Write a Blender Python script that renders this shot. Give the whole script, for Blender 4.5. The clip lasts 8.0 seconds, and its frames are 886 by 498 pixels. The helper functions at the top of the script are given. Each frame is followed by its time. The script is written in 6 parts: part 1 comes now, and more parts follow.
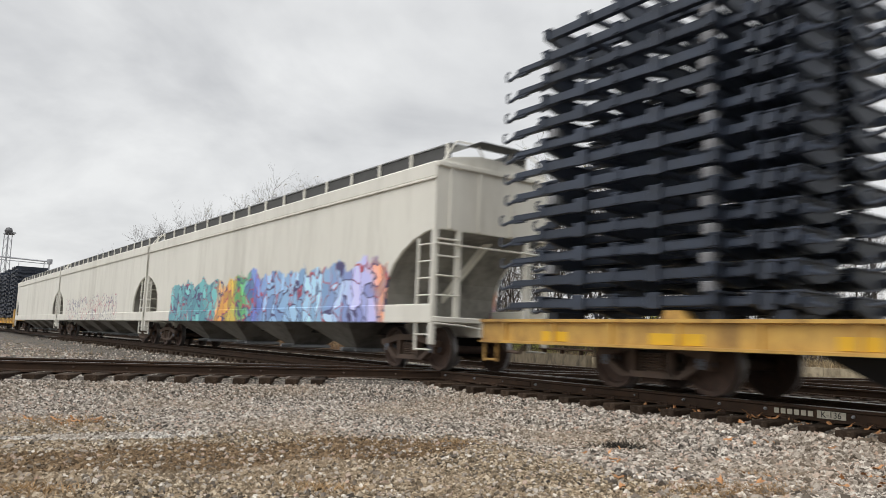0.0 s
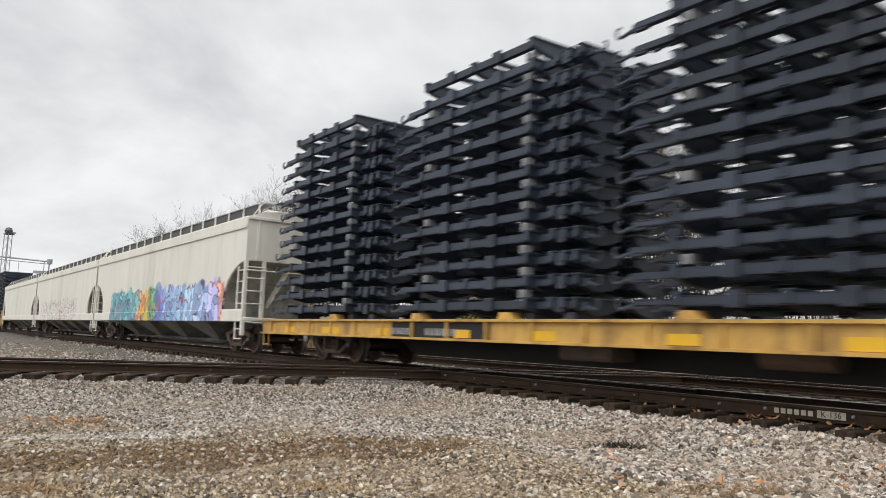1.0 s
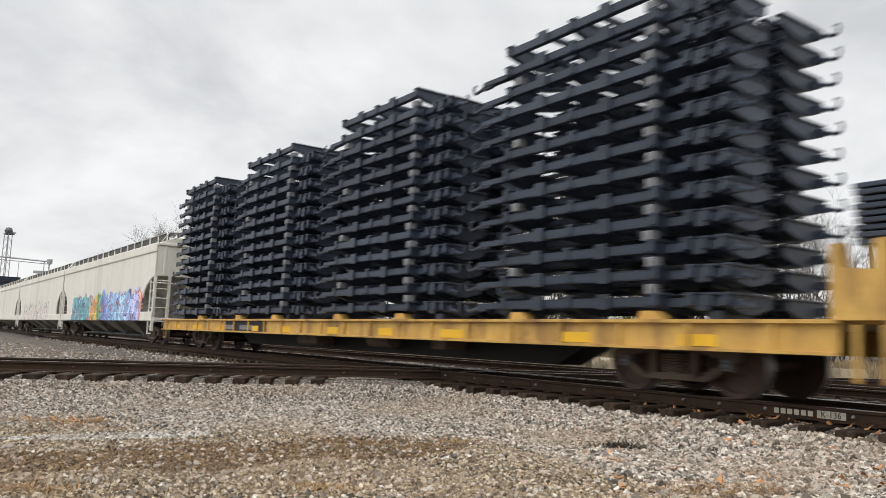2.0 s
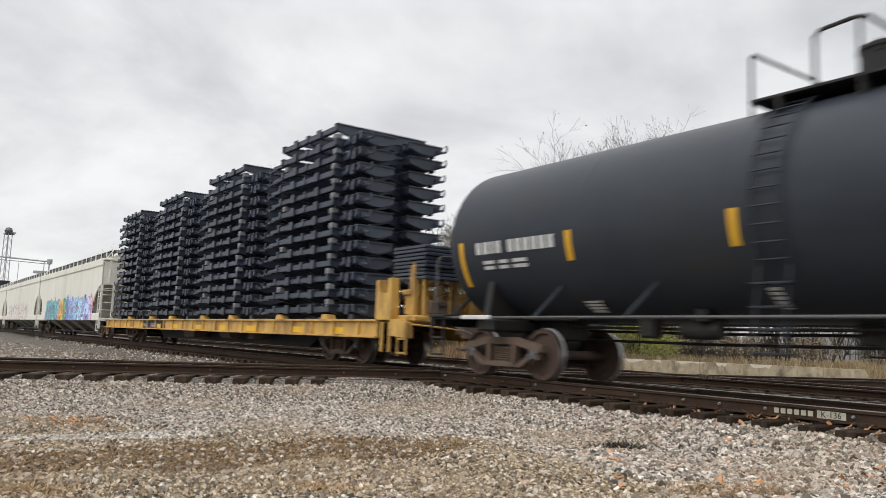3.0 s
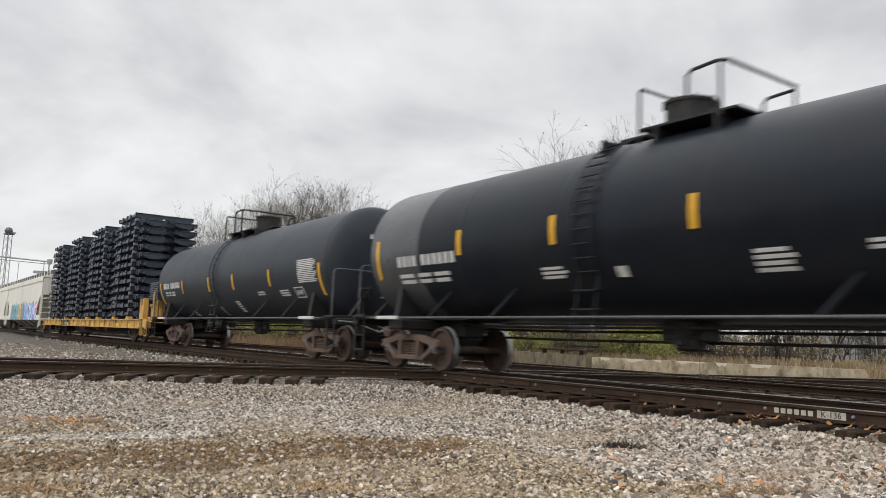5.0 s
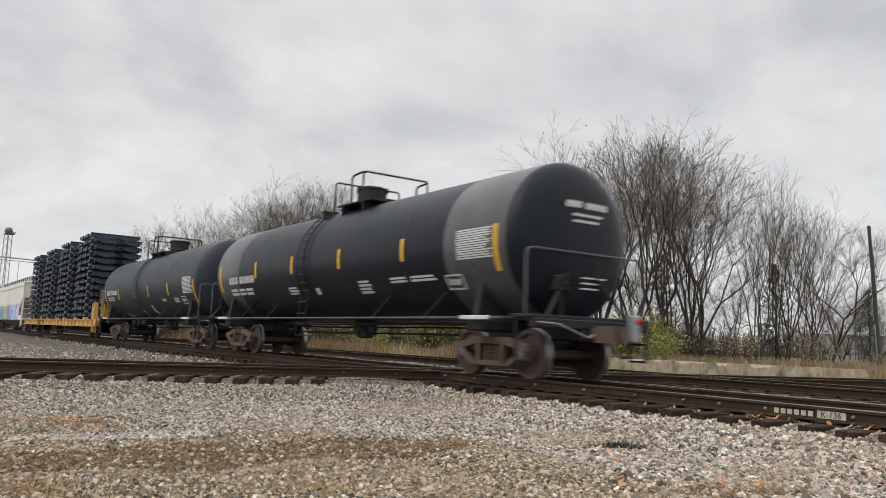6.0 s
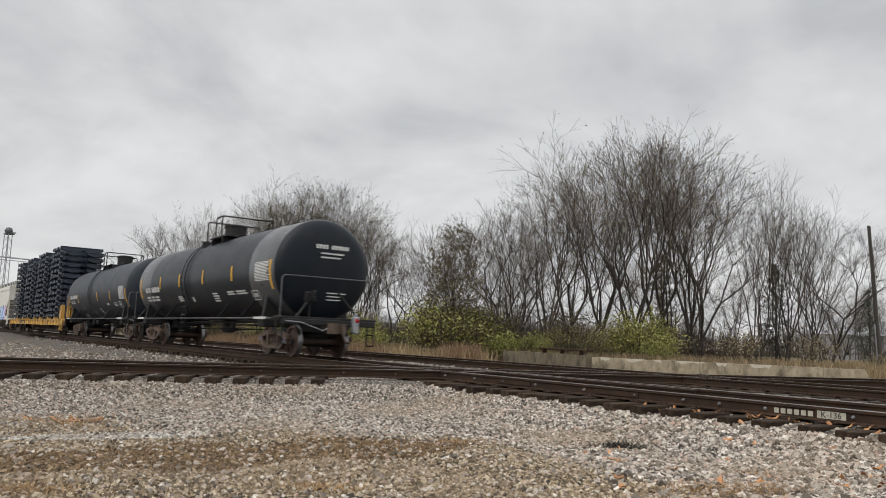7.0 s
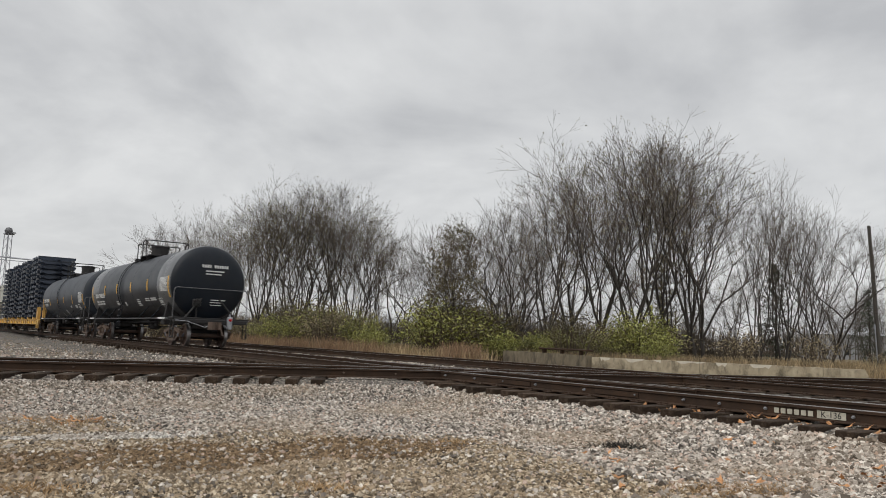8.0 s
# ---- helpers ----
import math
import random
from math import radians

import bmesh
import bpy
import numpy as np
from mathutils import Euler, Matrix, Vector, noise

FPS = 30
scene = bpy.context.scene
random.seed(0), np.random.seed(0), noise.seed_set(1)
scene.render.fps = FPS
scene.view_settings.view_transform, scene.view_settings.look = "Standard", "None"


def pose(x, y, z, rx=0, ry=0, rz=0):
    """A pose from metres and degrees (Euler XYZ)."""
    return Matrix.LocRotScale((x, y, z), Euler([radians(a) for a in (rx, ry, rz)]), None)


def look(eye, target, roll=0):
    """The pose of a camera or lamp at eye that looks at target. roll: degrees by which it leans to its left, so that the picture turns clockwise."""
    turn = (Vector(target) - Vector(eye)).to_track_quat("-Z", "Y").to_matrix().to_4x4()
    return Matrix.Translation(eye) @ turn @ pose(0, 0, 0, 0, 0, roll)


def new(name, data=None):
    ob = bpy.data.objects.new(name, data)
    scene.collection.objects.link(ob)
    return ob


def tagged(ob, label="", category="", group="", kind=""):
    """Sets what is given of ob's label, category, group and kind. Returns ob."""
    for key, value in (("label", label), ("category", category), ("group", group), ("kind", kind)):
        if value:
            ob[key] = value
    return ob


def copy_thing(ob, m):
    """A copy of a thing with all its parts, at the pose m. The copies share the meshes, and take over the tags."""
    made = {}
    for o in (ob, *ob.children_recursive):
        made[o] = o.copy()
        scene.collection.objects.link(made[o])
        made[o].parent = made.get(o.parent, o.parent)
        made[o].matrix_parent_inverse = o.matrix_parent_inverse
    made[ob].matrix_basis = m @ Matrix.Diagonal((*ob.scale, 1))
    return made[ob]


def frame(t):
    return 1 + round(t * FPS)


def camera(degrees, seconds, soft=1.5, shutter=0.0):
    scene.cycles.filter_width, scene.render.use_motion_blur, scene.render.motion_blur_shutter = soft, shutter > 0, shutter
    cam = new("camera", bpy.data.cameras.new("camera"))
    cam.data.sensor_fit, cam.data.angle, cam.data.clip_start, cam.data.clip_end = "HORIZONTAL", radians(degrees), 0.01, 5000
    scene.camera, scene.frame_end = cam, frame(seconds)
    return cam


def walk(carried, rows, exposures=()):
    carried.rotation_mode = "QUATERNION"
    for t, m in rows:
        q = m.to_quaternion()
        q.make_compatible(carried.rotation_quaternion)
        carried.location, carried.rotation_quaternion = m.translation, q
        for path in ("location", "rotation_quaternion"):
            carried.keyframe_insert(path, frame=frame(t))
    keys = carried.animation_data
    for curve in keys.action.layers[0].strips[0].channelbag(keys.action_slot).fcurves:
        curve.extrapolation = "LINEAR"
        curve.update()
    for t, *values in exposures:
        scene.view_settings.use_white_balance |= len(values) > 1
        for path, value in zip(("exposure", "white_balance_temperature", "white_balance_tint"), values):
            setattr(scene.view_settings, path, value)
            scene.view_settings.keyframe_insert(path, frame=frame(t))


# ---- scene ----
cam = camera(60.25, 8.0, soft=0.9, shutter=0.45)
EYE = (0.0, 0.0, 0.663)
PITCH, ROLL = 6.746, 2.15
AIM = (0.0, math.cos(radians(PITCH)), 0.663 + math.sin(radians(PITCH)))
walk(cam, [(0.0, look(EYE, AIM, ROLL)), (8.0, look(EYE, AIM, ROLL))], exposures=((0.0, 0.16), (1.5, 0.30), (4.5, 0.26), (6.0, 0.10), (6.5, 0.05), (8.0, -0.05)))

# ---- the plan: rail tops lie at z = 0 ----
TRACK_TURN = 35.2427          # the train's line, degrees left of straight ahead
U = Vector((-math.sin(radians(TRACK_TURN)), math.cos(radians(TRACK_TURN)), 0))   # the way the train goes
N = Vector((U.y, -U.x, 0))                                                         # away from the camera
D = 10.288                    # from the camera to the train's line
SPEED = 10.371
GAUGE = 0.755                 # half the distance between rail centres
B_FROM, B_TURN = Vector((-7.8, 13.75, 0)), 18.9
UB = Vector((math.cos(radians(B_TURN)), math.sin(radians(B_TURN)), 0))
NB = Vector((-UB.y, UB.x, 0))
C_OFF = 5.85                  # the second line, beyond the train's


# ---- world and sun ----
def build_world():
    world = bpy.data.worlds.new("overcast_sky")
    scene.world = world
    world.use_nodes = True
    nt = world.node_tree
    nt.nodes.clear()
    N_ = nt.nodes.new
    L = nt.links.new
    out, bg = N_("ShaderNodeOutputWorld"), N_("ShaderNodeBackground")
    sky = N_("ShaderNodeTexSky")
    sky.sky_type, sky.sun_disc = "NISHITA", False
    sky.sun_elevation, sky.sun_rotation = radians(48), radians(225)
    sky.air_density, sky.dust_density = 1.0, 3.0
    co = N_("ShaderNodeTexCoord")
    sep = N_("ShaderNodeSeparateXYZ")
    L(co.outputs["Generated"], sep.inputs[0])
    # clouds drawn on a flat layer overhead
    up = N_("ShaderNodeMath"); up.operation = "MAXIMUM"; up.inputs[1].default_value = 0.0
    L(sep.outputs["Z"], up.inputs[0])
    add = N_("ShaderNodeMath"); add.operation = "ADD"; add.inputs[1].default_value = 0.34
    L(up.outputs[0], add.inputs[0])
    dx = N_("ShaderNodeMath"); dx.operation = "DIVIDE"
    dy = N_("ShaderNodeMath"); dy.operation = "DIVIDE"
    L(sep.outputs["X"], dx.inputs[0]); L(add.outputs[0], dx.inputs[1])
    L(sep.outputs["Y"], dy.inputs[0]); L(add.outputs[0], dy.inputs[1])
    comb = N_("ShaderNodeCombineXYZ")
    L(dx.outputs[0], comb.inputs[0]); L(dy.outputs[0], comb.inputs[1])
    n1 = N_("ShaderNodeTexNoise"); n1.inputs["Scale"].default_value = 1.5
    n1.inputs["Detail"].default_value = 6; n1.inputs["Roughness"].default_value = 0.55; n1.inputs["Distortion"].default_value = 0.5
    L(comb.outputs[0], n1.inputs["Vector"])
    n2 = N_("ShaderNodeTexNoise"); n2.inputs["Scale"].default_value = 3.6
    n2.inputs["Detail"].default_value = 5; n2.inputs["Roughness"].default_value = 0.5
    L(comb.outputs[0], n2.inputs["Vector"])
    mixn = N_("ShaderNodeMix"); mixn.data_type = "FLOAT"; mixn.inputs[0].default_value = 0.3
    L(n1.outputs["Fac"], mixn.inputs[2]); L(n2.outputs["Fac"], mixn.inputs[3])
    ramp = N_("ShaderNodeValToRGB")
    ramp.color_ramp.elements[0].position, ramp.color_ramp.elements[0].color = 0.37, (0.546, 0.554, 0.568, 1)
    ramp.color_ramp.elements[1].position, ramp.color_ramp.elements[1].color = 0.60, (0.80, 0.807, 0.808, 1)
    L(mixn.outputs[0], ramp.inputs[0])
    # an overcast sky grows brighter towards the zenith
    gain = N_("ShaderNodeMapRange")
    gain.inputs["From Min"].default_value, gain.inputs["From Max"].default_value = 0.40, 1.0
    gain.inputs["To Min"].default_value, gain.inputs["To Max"].default_value = 1.0, 2.3
    L(sep.outputs["Z"], gain.inputs["Value"])
    mul = N_("ShaderNodeVectorMath"); mul.operation = "SCALE"
    L(ramp.outputs["Color"], mul.inputs[0]); L(gain.outputs["Result"], mul.inputs["Scale"])
    dim = N_("ShaderNodeVectorMath"); dim.operation = "SCALE"; dim.inputs["Scale"].default_value = 0.08
    L(sky.outputs["Color"], dim.inputs[0])
    cover = N_("ShaderNodeMix"); cover.data_type = "RGBA"; cover.inputs[0].default_value = 0.92
    L(dim.outputs[0], cover.inputs[6]); L(mul.outputs[0], cover.inputs[7])
    L(cover.outputs[2], bg.inputs["Color"])
    bg.inputs["Strength"].default_value = 1.0
    L(bg.outputs[0], out.inputs[0])
    sun = new("sun", bpy.data.lights.new("sun", "SUN"))
    sun.data.energy, sun.data.angle, sun.data.color = 1.1, radians(50), (1.0, 0.97, 0.93)
    # behind and above the camera, to its left
    sun.matrix_world = look((-9, -9, 14), (0, 0, 0))


build_world()


# ---- materials ----
def mat(name, base, base2=None, rough=0.6, metal=0.0, scale=3.0, bump=0.0, bscale=40.0, grime=None, gscale=1.2, gamount=0.5,
        jitter=0.0, spec=0.5, coords="Object", stretch=(1, 1, 1), rvar=0.12, island=False):
    """Two colours mixed by noise, dirt by a second noise, roughness and fine relief."""
    m = bpy.data.materials.new(name)
    m.use_nodes = True
    nt = m.node_tree
    b = nt.nodes["Principled BSDF"]
    L, A = nt.links.new, nt.nodes.new
    co = A("ShaderNodeTexCoord")
    mp = A("ShaderNodeMapping"); mp.inputs["Scale"].default_value = stretch
    L(co.outputs[coords], mp.inputs[0])
    vec = mp.outputs[0]
    n = A("ShaderNodeTexNoise"); n.inputs["Scale"].default_value = scale; n.inputs["Detail"].default_value = 6; n.inputs["Roughness"].default_value = 0.65
    L(vec, n.inputs["Vector"])
    r = A("ShaderNodeMapRange"); r.inputs["From Min"].default_value, r.inputs["From Max"].default_value = 0.3, 0.7
    L(n.outputs["Fac"], r.inputs["Value"])
    mx = A("ShaderNodeMix"); mx.data_type = "RGBA"
    mx.inputs[6].default_value, mx.inputs[7].default_value = (*base, 1), (*(base2 or [c * 0.75 for c in base]), 1)
    L(r.outputs["Result"], mx.inputs[0])
    col = mx.outputs[2]
    if grime:
        g = A("ShaderNodeTexNoise"); g.inputs["Scale"].default_value = gscale; g.inputs["Detail"].default_value = 8; g.inputs["Roughness"].default_value = 0.7
        L(vec, g.inputs["Vector"])
        gr = A("ShaderNodeMapRange"); gr.inputs["From Min"].default_value, gr.inputs["From Max"].default_value = 0.48, 0.68
        gr.inputs["To Max"].default_value = gamount
        L(g.outputs["Fac"], gr.inputs["Value"])
        gm = A("ShaderNodeMix"); gm.data_type = "RGBA"; gm.inputs[7].default_value = (*grime, 1)
        L(gr.outputs["Result"], gm.inputs[0]); L(col, gm.inputs[6])
        col = gm.outputs[2]
    if jitter:
        if island:
            ge = A("ShaderNodeNewGeometry"); rnd = ge.outputs["Random Per Island"]
        else:
            oi = A("ShaderNodeObjectInfo"); rnd = oi.outputs["Random"]
        jr = A("ShaderNodeMapRange"); jr.inputs["To Min"].default_value, jr.inputs["To Max"].default_value = 1 - jitter, 1 + jitter
        L(rnd, jr.inputs["Value"])
        js = A("ShaderNodeVectorMath"); js.operation = "SCALE"
        L(col, js.inputs[0]); L(jr.outputs["Result"], js.inputs["Scale"])
        col = js.outputs[0]
    L(col, b.inputs["Base Color"])
    rr = A("ShaderNodeMapRange"); rr.inputs["To Min"].default_value, rr.inputs["To Max"].default_value = max(0.02, rough - rvar), min(1, rough + rvar)
    L(n.outputs["Fac"], rr.inputs["Value"]); L(rr.outputs["Result"], b.inputs["Roughness"])
    b.inputs["Metallic"].default_value = metal
    b.inputs["Specular IOR Level"].default_value = spec
    if bump:
        bn = A("ShaderNodeTexNoise"); bn.inputs["Scale"].default_value = bscale; bn.inputs["Detail"].default_value = 4
        L(vec, bn.inputs["Vector"])
        bp = A("ShaderNodeBump"); bp.inputs["Strength"].default_value = bump; bp.inputs["Distance"].default_value = 0.02
        L(bn.outputs["Fac"], bp.inputs["Height"]); L(bp.outputs[0], b.inputs["Normal"])
    return m


M = {}
M["tank"] = mat("tank_black_paint", (0.007, 0.010, 0.016), (0.010, 0.014, 0.020), 0.36, 0, 1.5, 0.03, 6, (0.022, 0.022, 0.022), 0.8, 0.5, spec=0.22, stretch=(0.5, 1, 1))
M["tank_old"] = mat("tank_dull_paint", (0.027, 0.033, 0.043), (0.037, 0.043, 0.053), 0.44, 0, 1.5, 0.03, 6, (0.038, 0.037, 0.035), 0.8, 0.5, spec=0.2, stretch=(0.5, 1, 1))
M["band"] = mat("fresh_grey_paint", (0.082, 0.087, 0.092), (0.058, 0.061, 0.067), 0.30, 0, 2.0, 0.03, 6, (0.05, 0.05, 0.05), 0.8, 0.5)
M["under"] = mat("black_underframe", (0.009, 0.009, 0.010), (0.018, 0.016, 0.015), 0.7, 0, 4.0, 0.15, 30, (0.032, 0.026, 0.023), 2.0, 0.5)
M["truck"] = mat("rusty_cast_steel", (0.090, 0.066, 0.052), (0.15, 0.098, 0.070), 0.85, 0.0, 5.0, 0.3, 40, (0.03, 0.026, 0.024), 2.5, 0.7, jitter=0.3)
M["wheel"] = mat("wheel_steel", (0.10, 0.060, 0.044), (0.06, 0.042, 0.034), 0.75, 0.1, 6.0, 0.15, 40)
M["tread"] = mat("bright_wheel_tread", (0.34, 0.33, 0.33), (0.24, 0.23, 0.23), 0.42, 1.0, 8.0)
M["worn_mark"] = mat("worn_grey_marking", (0.36, 0.36, 0.36), (0.14, 0.14, 0.14), 0.7, 0, 9.0)
M["cap"] = mat("worn_blue_bearing_cap", (0.16, 0.20, 0.26), (0.10, 0.10, 0.11), 0.6, 0.1, 14.0)
M["white"] = mat("white_stencil_paint", (0.72, 0.72, 0.70), (0.5, 0.5, 0.5), 0.6, 0, 9.0)
M["reflect"] = mat("yellow_reflective_strip", (0.80, 0.45, 0.02), (0.68, 0.36, 0.02), 0.45, 0, 8.0)
M["hopper"] = mat("cream_grey_paint", (0.78, 0.76, 0.68), (0.72, 0.70, 0.63), 0.55, 0, 0.7, 0.04, 5, (0.42, 0.39, 0.33), 0.6, 0.4, stretch=(1.4, 1, 0.25))
# dark end grating; also the painted shade below the roof walkway
M["hopper_dark"] = mat("dark_grating_and_shade", (0.055, 0.055, 0.055), (0.08, 0.08, 0.08), 0.8, 0, 6.0)
M["yellow"] = mat("faded_yellow_paint", (0.66, 0.41, 0.10), (0.46, 0.265, 0.07), 0.6, 0, 2.6, 0.1, 20, (0.15, 0.075, 0.035), 1.6, 0.95, stretch=(1, 1, 0.4))
M["deck"] = mat("worn_deck_steel", (0.55, 0.38, 0.15), (0.25, 0.17, 0.10), 0.7, 0, 2.5, 0.1, 20)
M["bright"] = mat("bright_yellow_panel", (0.80, 0.48, 0.02), (0.7, 0.4, 0.03), 0.6, 0, 3.0)
M["frame"] = mat("black_frame_paint", (0.031, 0.040, 0.061), (0.047, 0.059, 0.084), 0.40, 0.0, 3.0, 0.05, 20, (0.02, 0.02, 0.02), 2.0, 0.5, jitter=0.25, spec=0.38)
M["spacer"] = mat("pale_spacer_block", (0.26, 0.265, 0.275), (0.15, 0.15, 0.16), 0.7, 0, 8.0)
M["rail"] = mat("rusty_rail_side", (0.052, 0.032, 0.021), (0.028, 0.019, 0.014), 0.8, 0.0, 6.0, 0.2, 60, (0.10, 0.054, 0.030), 3.0, 0.5, spec=0.2)
M["railtop"] = mat("polished_rail_head", (0.42, 0.41, 0.41), (0.30, 0.28, 0.27), 0.30, 1.0, 5.0, stretch=(1, 1, 1))
M["tie"] = mat("weathered_tie_wood", (0.045, 0.028, 0.018), (0.024, 0.016, 0.011), 0.9, 0, 5.0, 0.5, 30, (0.11, 0.08, 0.055), 3.0, 0.6, jitter=0.35, stretch=(1, 6, 6), spec=0.2)
M["concrete"] = mat("old_concrete", (0.46, 0.39, 0.28), (0.27, 0.225, 0.155), 0.9, 0, 3.5, 0.4, 18, (0.075, 0.062, 0.042), 2.2, 0.9, stretch=(1, 1, 0.6))
M["dark_concrete"] = mat("stained_concrete", (0.22, 0.18, 0.125), (0.11, 0.09, 0.062), 0.9, 0, 3.5, 0.4, 18, (0.035, 0.03, 0.022), 2.2, 0.9, stretch=(1, 1, 0.6))
M["chipped"] = mat("pale_chipped_concrete", (0.62, 0.57, 0.47), (0.5, 0.46, 0.38), 0.9, 0, 5.0, 0.4, 18)
M["galv"] = mat("galvanised_steel", (0.40, 0.41, 0.43), (0.3, 0.31, 0.33), 0.5, 0.6, 2.0)
M["lens"] = mat("red_lens", (0.55, 0.02, 0.02), (0.4, 0.01, 0.01), 0.15, 0, 8.0)
M["dull"] = mat("dull_steel_rail", (0.12, 0.12, 0.125), (0.08, 0.08, 0.085), 0.5, 0.3, 4.0)
M["pole"] = mat("creosoted_pole_wood", (0.085, 0.075, 0.065), (0.05, 0.045, 0.04), 0.9, 0, 2.0, 0.3, 20, stretch=(6, 6, 0.5))


# ---- mesh tools ----
class Shape:
    """Collects the faces of one mesh."""

    def __init__(self):
        self.v, self.f, self.m = [], [], []

    def add(self, verts, faces, mi=0):
        k = len(self.v)
        self.v += [tuple(p) for p in verts]
        self.f += [tuple(i + k for i in f) for f in faces]
        self.m += [mi] * len(faces)
        return self

    def box(self, x0, x1, y0, y1, z0, z1, b=0.01, mi=0, m=None):
        b = min(b, 0.45 * min(abs(x1 - x0), abs(y1 - y0), abs(z1 - z0)))
        lo, hi = (x0, y0, z0), (x1, y1, z1)
        vs, ix = [], {}
        for c in range(8):
            s = [(c >> k) & 1 for k in range(3)]
            for ax in range(3):
                p = [hi[k] if s[k] else lo[k] for k in range(3)]
                for k in range(3):
                    if k != ax:
                        p[k] += -b if s[k] else b
                ix[c, ax] = len(vs)
                vs.append(p)
        fs = []
        for ax in range(3):
            o1, o2 = [k for k in range(3) if k != ax]
            for side in (0, 1):
                fs.append([ix[(side << ax) | (a << o1) | (c << o2), ax] for a, c in ((0, 0), (1, 0), (1, 1), (0, 1))])
            for a in (0, 1):
                for c in (0, 1):
                    e0, e1 = (a << o1) | (c << o2), (a << o1) | (c << o2) | (1 << ax)
                    fs.append([ix[e0, o1], ix[e0, o2], ix[e1, o2], ix[e1, o1]])
        for c in range(8):
            fs.append([ix[c, 0], ix[c, 1], ix[c, 2]])
        if m is not None:
            vs = [m @ Vector(p) for p in vs]
        return self.add(vs, fs, mi)

    def tube(self, pts, r, n=8, mi=0, cap=True):
        """A round bar along a line of points; r may be a list."""
        pts = [Vector(p) for p in pts]
        rs = r if isinstance(r, (list, tuple)) else [r] * len(pts)
        vs, fs = [], []
        up = None
        for i, p in enumerate(pts):
            d = (pts[min(i + 1, len(pts) - 1)] - pts[max(i - 1, 0)]).normalized()
            if up is None:
                up = d.orthogonal().normalized()
            up = (up - d * up.dot(d)).normalized()
            sd = d.cross(up)
            for k in range(n):
                a = 2 * math.pi * k / n
                vs.append(p + rs[i] * (math.cos(a) * up + math.sin(a) * sd))
        for i in range(len(pts) - 1):
            for k in range(n):
                fs.append((i * n + k, i * n + (k + 1) % n, (i + 1) * n + (k + 1) % n, (i + 1) * n + k))
        if cap:
            fs.append(tuple(range(n)))
            fs.append(tuple(range((len(pts) - 1) * n, len(pts) * n)))
        return self.add(vs, fs, mi)

    def lathe(self, prof, origin=(0, 0, 0), axis="x", n=48, mi=0, a0=0, a1=2 * math.pi):
        """Turns a profile of (along, radius) about an axis."""
        vs, fs = [], []
        full = abs(a1 - a0 - 2 * math.pi) < 1e-6
        cols = n if full else n + 1
        o = Vector(origin)
        for al, r in prof:
            for k in range(cols):
                a = a0 + (a1 - a0) * k / n
                c, s = r * math.cos(a), r * math.sin(a)
                vs.append(o + Vector({"x": (al, c, s), "y": (c, al, s), "z": (c, s, al)}[axis]))
        for i in range(len(prof) - 1):
            for k in range(n):
                k2 = (k + 1) % cols
                fs.append((i * cols + k, i * cols + k2, (i + 1) * cols + k2, (i + 1) * cols + k))
        return self.add(vs, fs, mi)

    def prism(self, poly, t0, t1, axis="y", mi=0):
        """A flat outline drawn out along an axis: (x, z) along y, (y, z) along x, (x, y) along z."""
        def place(a, c, t):
            return {"y": (a, t, c), "x": (t, a, c), "z": (a, c, t)}[axis]
        n = len(poly)
        vs = [place(a, c, t0) for a, c in poly] + [place(a, c, t1) for a, c in poly]
        fs = [tuple(range(n)), tuple(range(n, 2 * n))] + [(i, (i + 1) % n, n + (i + 1) % n, n + i) for i in range(n)]
        return self.add(vs, fs, mi)

    def mesh(self, name, mats, smooth=False, fix=True):
        me = bpy.data.meshes.new(name)
        me.from_pydata(self.v, [], self.f)
        for m in mats:
            me.materials.append(m)
        if len(mats) > 1:
            me.polygons.foreach_set("material_index", self.m)
        if fix:
            bm = bmesh.new()
            bm.from_mesh(me)
            bmesh.ops.recalc_face_normals(bm, faces=bm.faces)
            bm.to_mesh(me)
            bm.free()
        if smooth:
            me.shade_smooth()
            me.set_sharp_from_angle(angle=radians(35))
        me.update()
        return me


def part(name, shape, mats, parent, label="", smooth=False, at=None):
    """One mesh object under a thing or a part."""
    me = shape if isinstance(shape, bpy.types.Mesh) else shape.mesh(name, mats if isinstance(mats, (list, tuple)) else [mats], smooth)
    ob = new(name, me)
    ob.parent = parent
    if at is not None:
        ob.matrix_basis = at
    if label:
        tagged(ob, label)
    return ob


def thing(name, label, category, group="", kind=""):
    return tagged(new(name), label, category, group, kind)





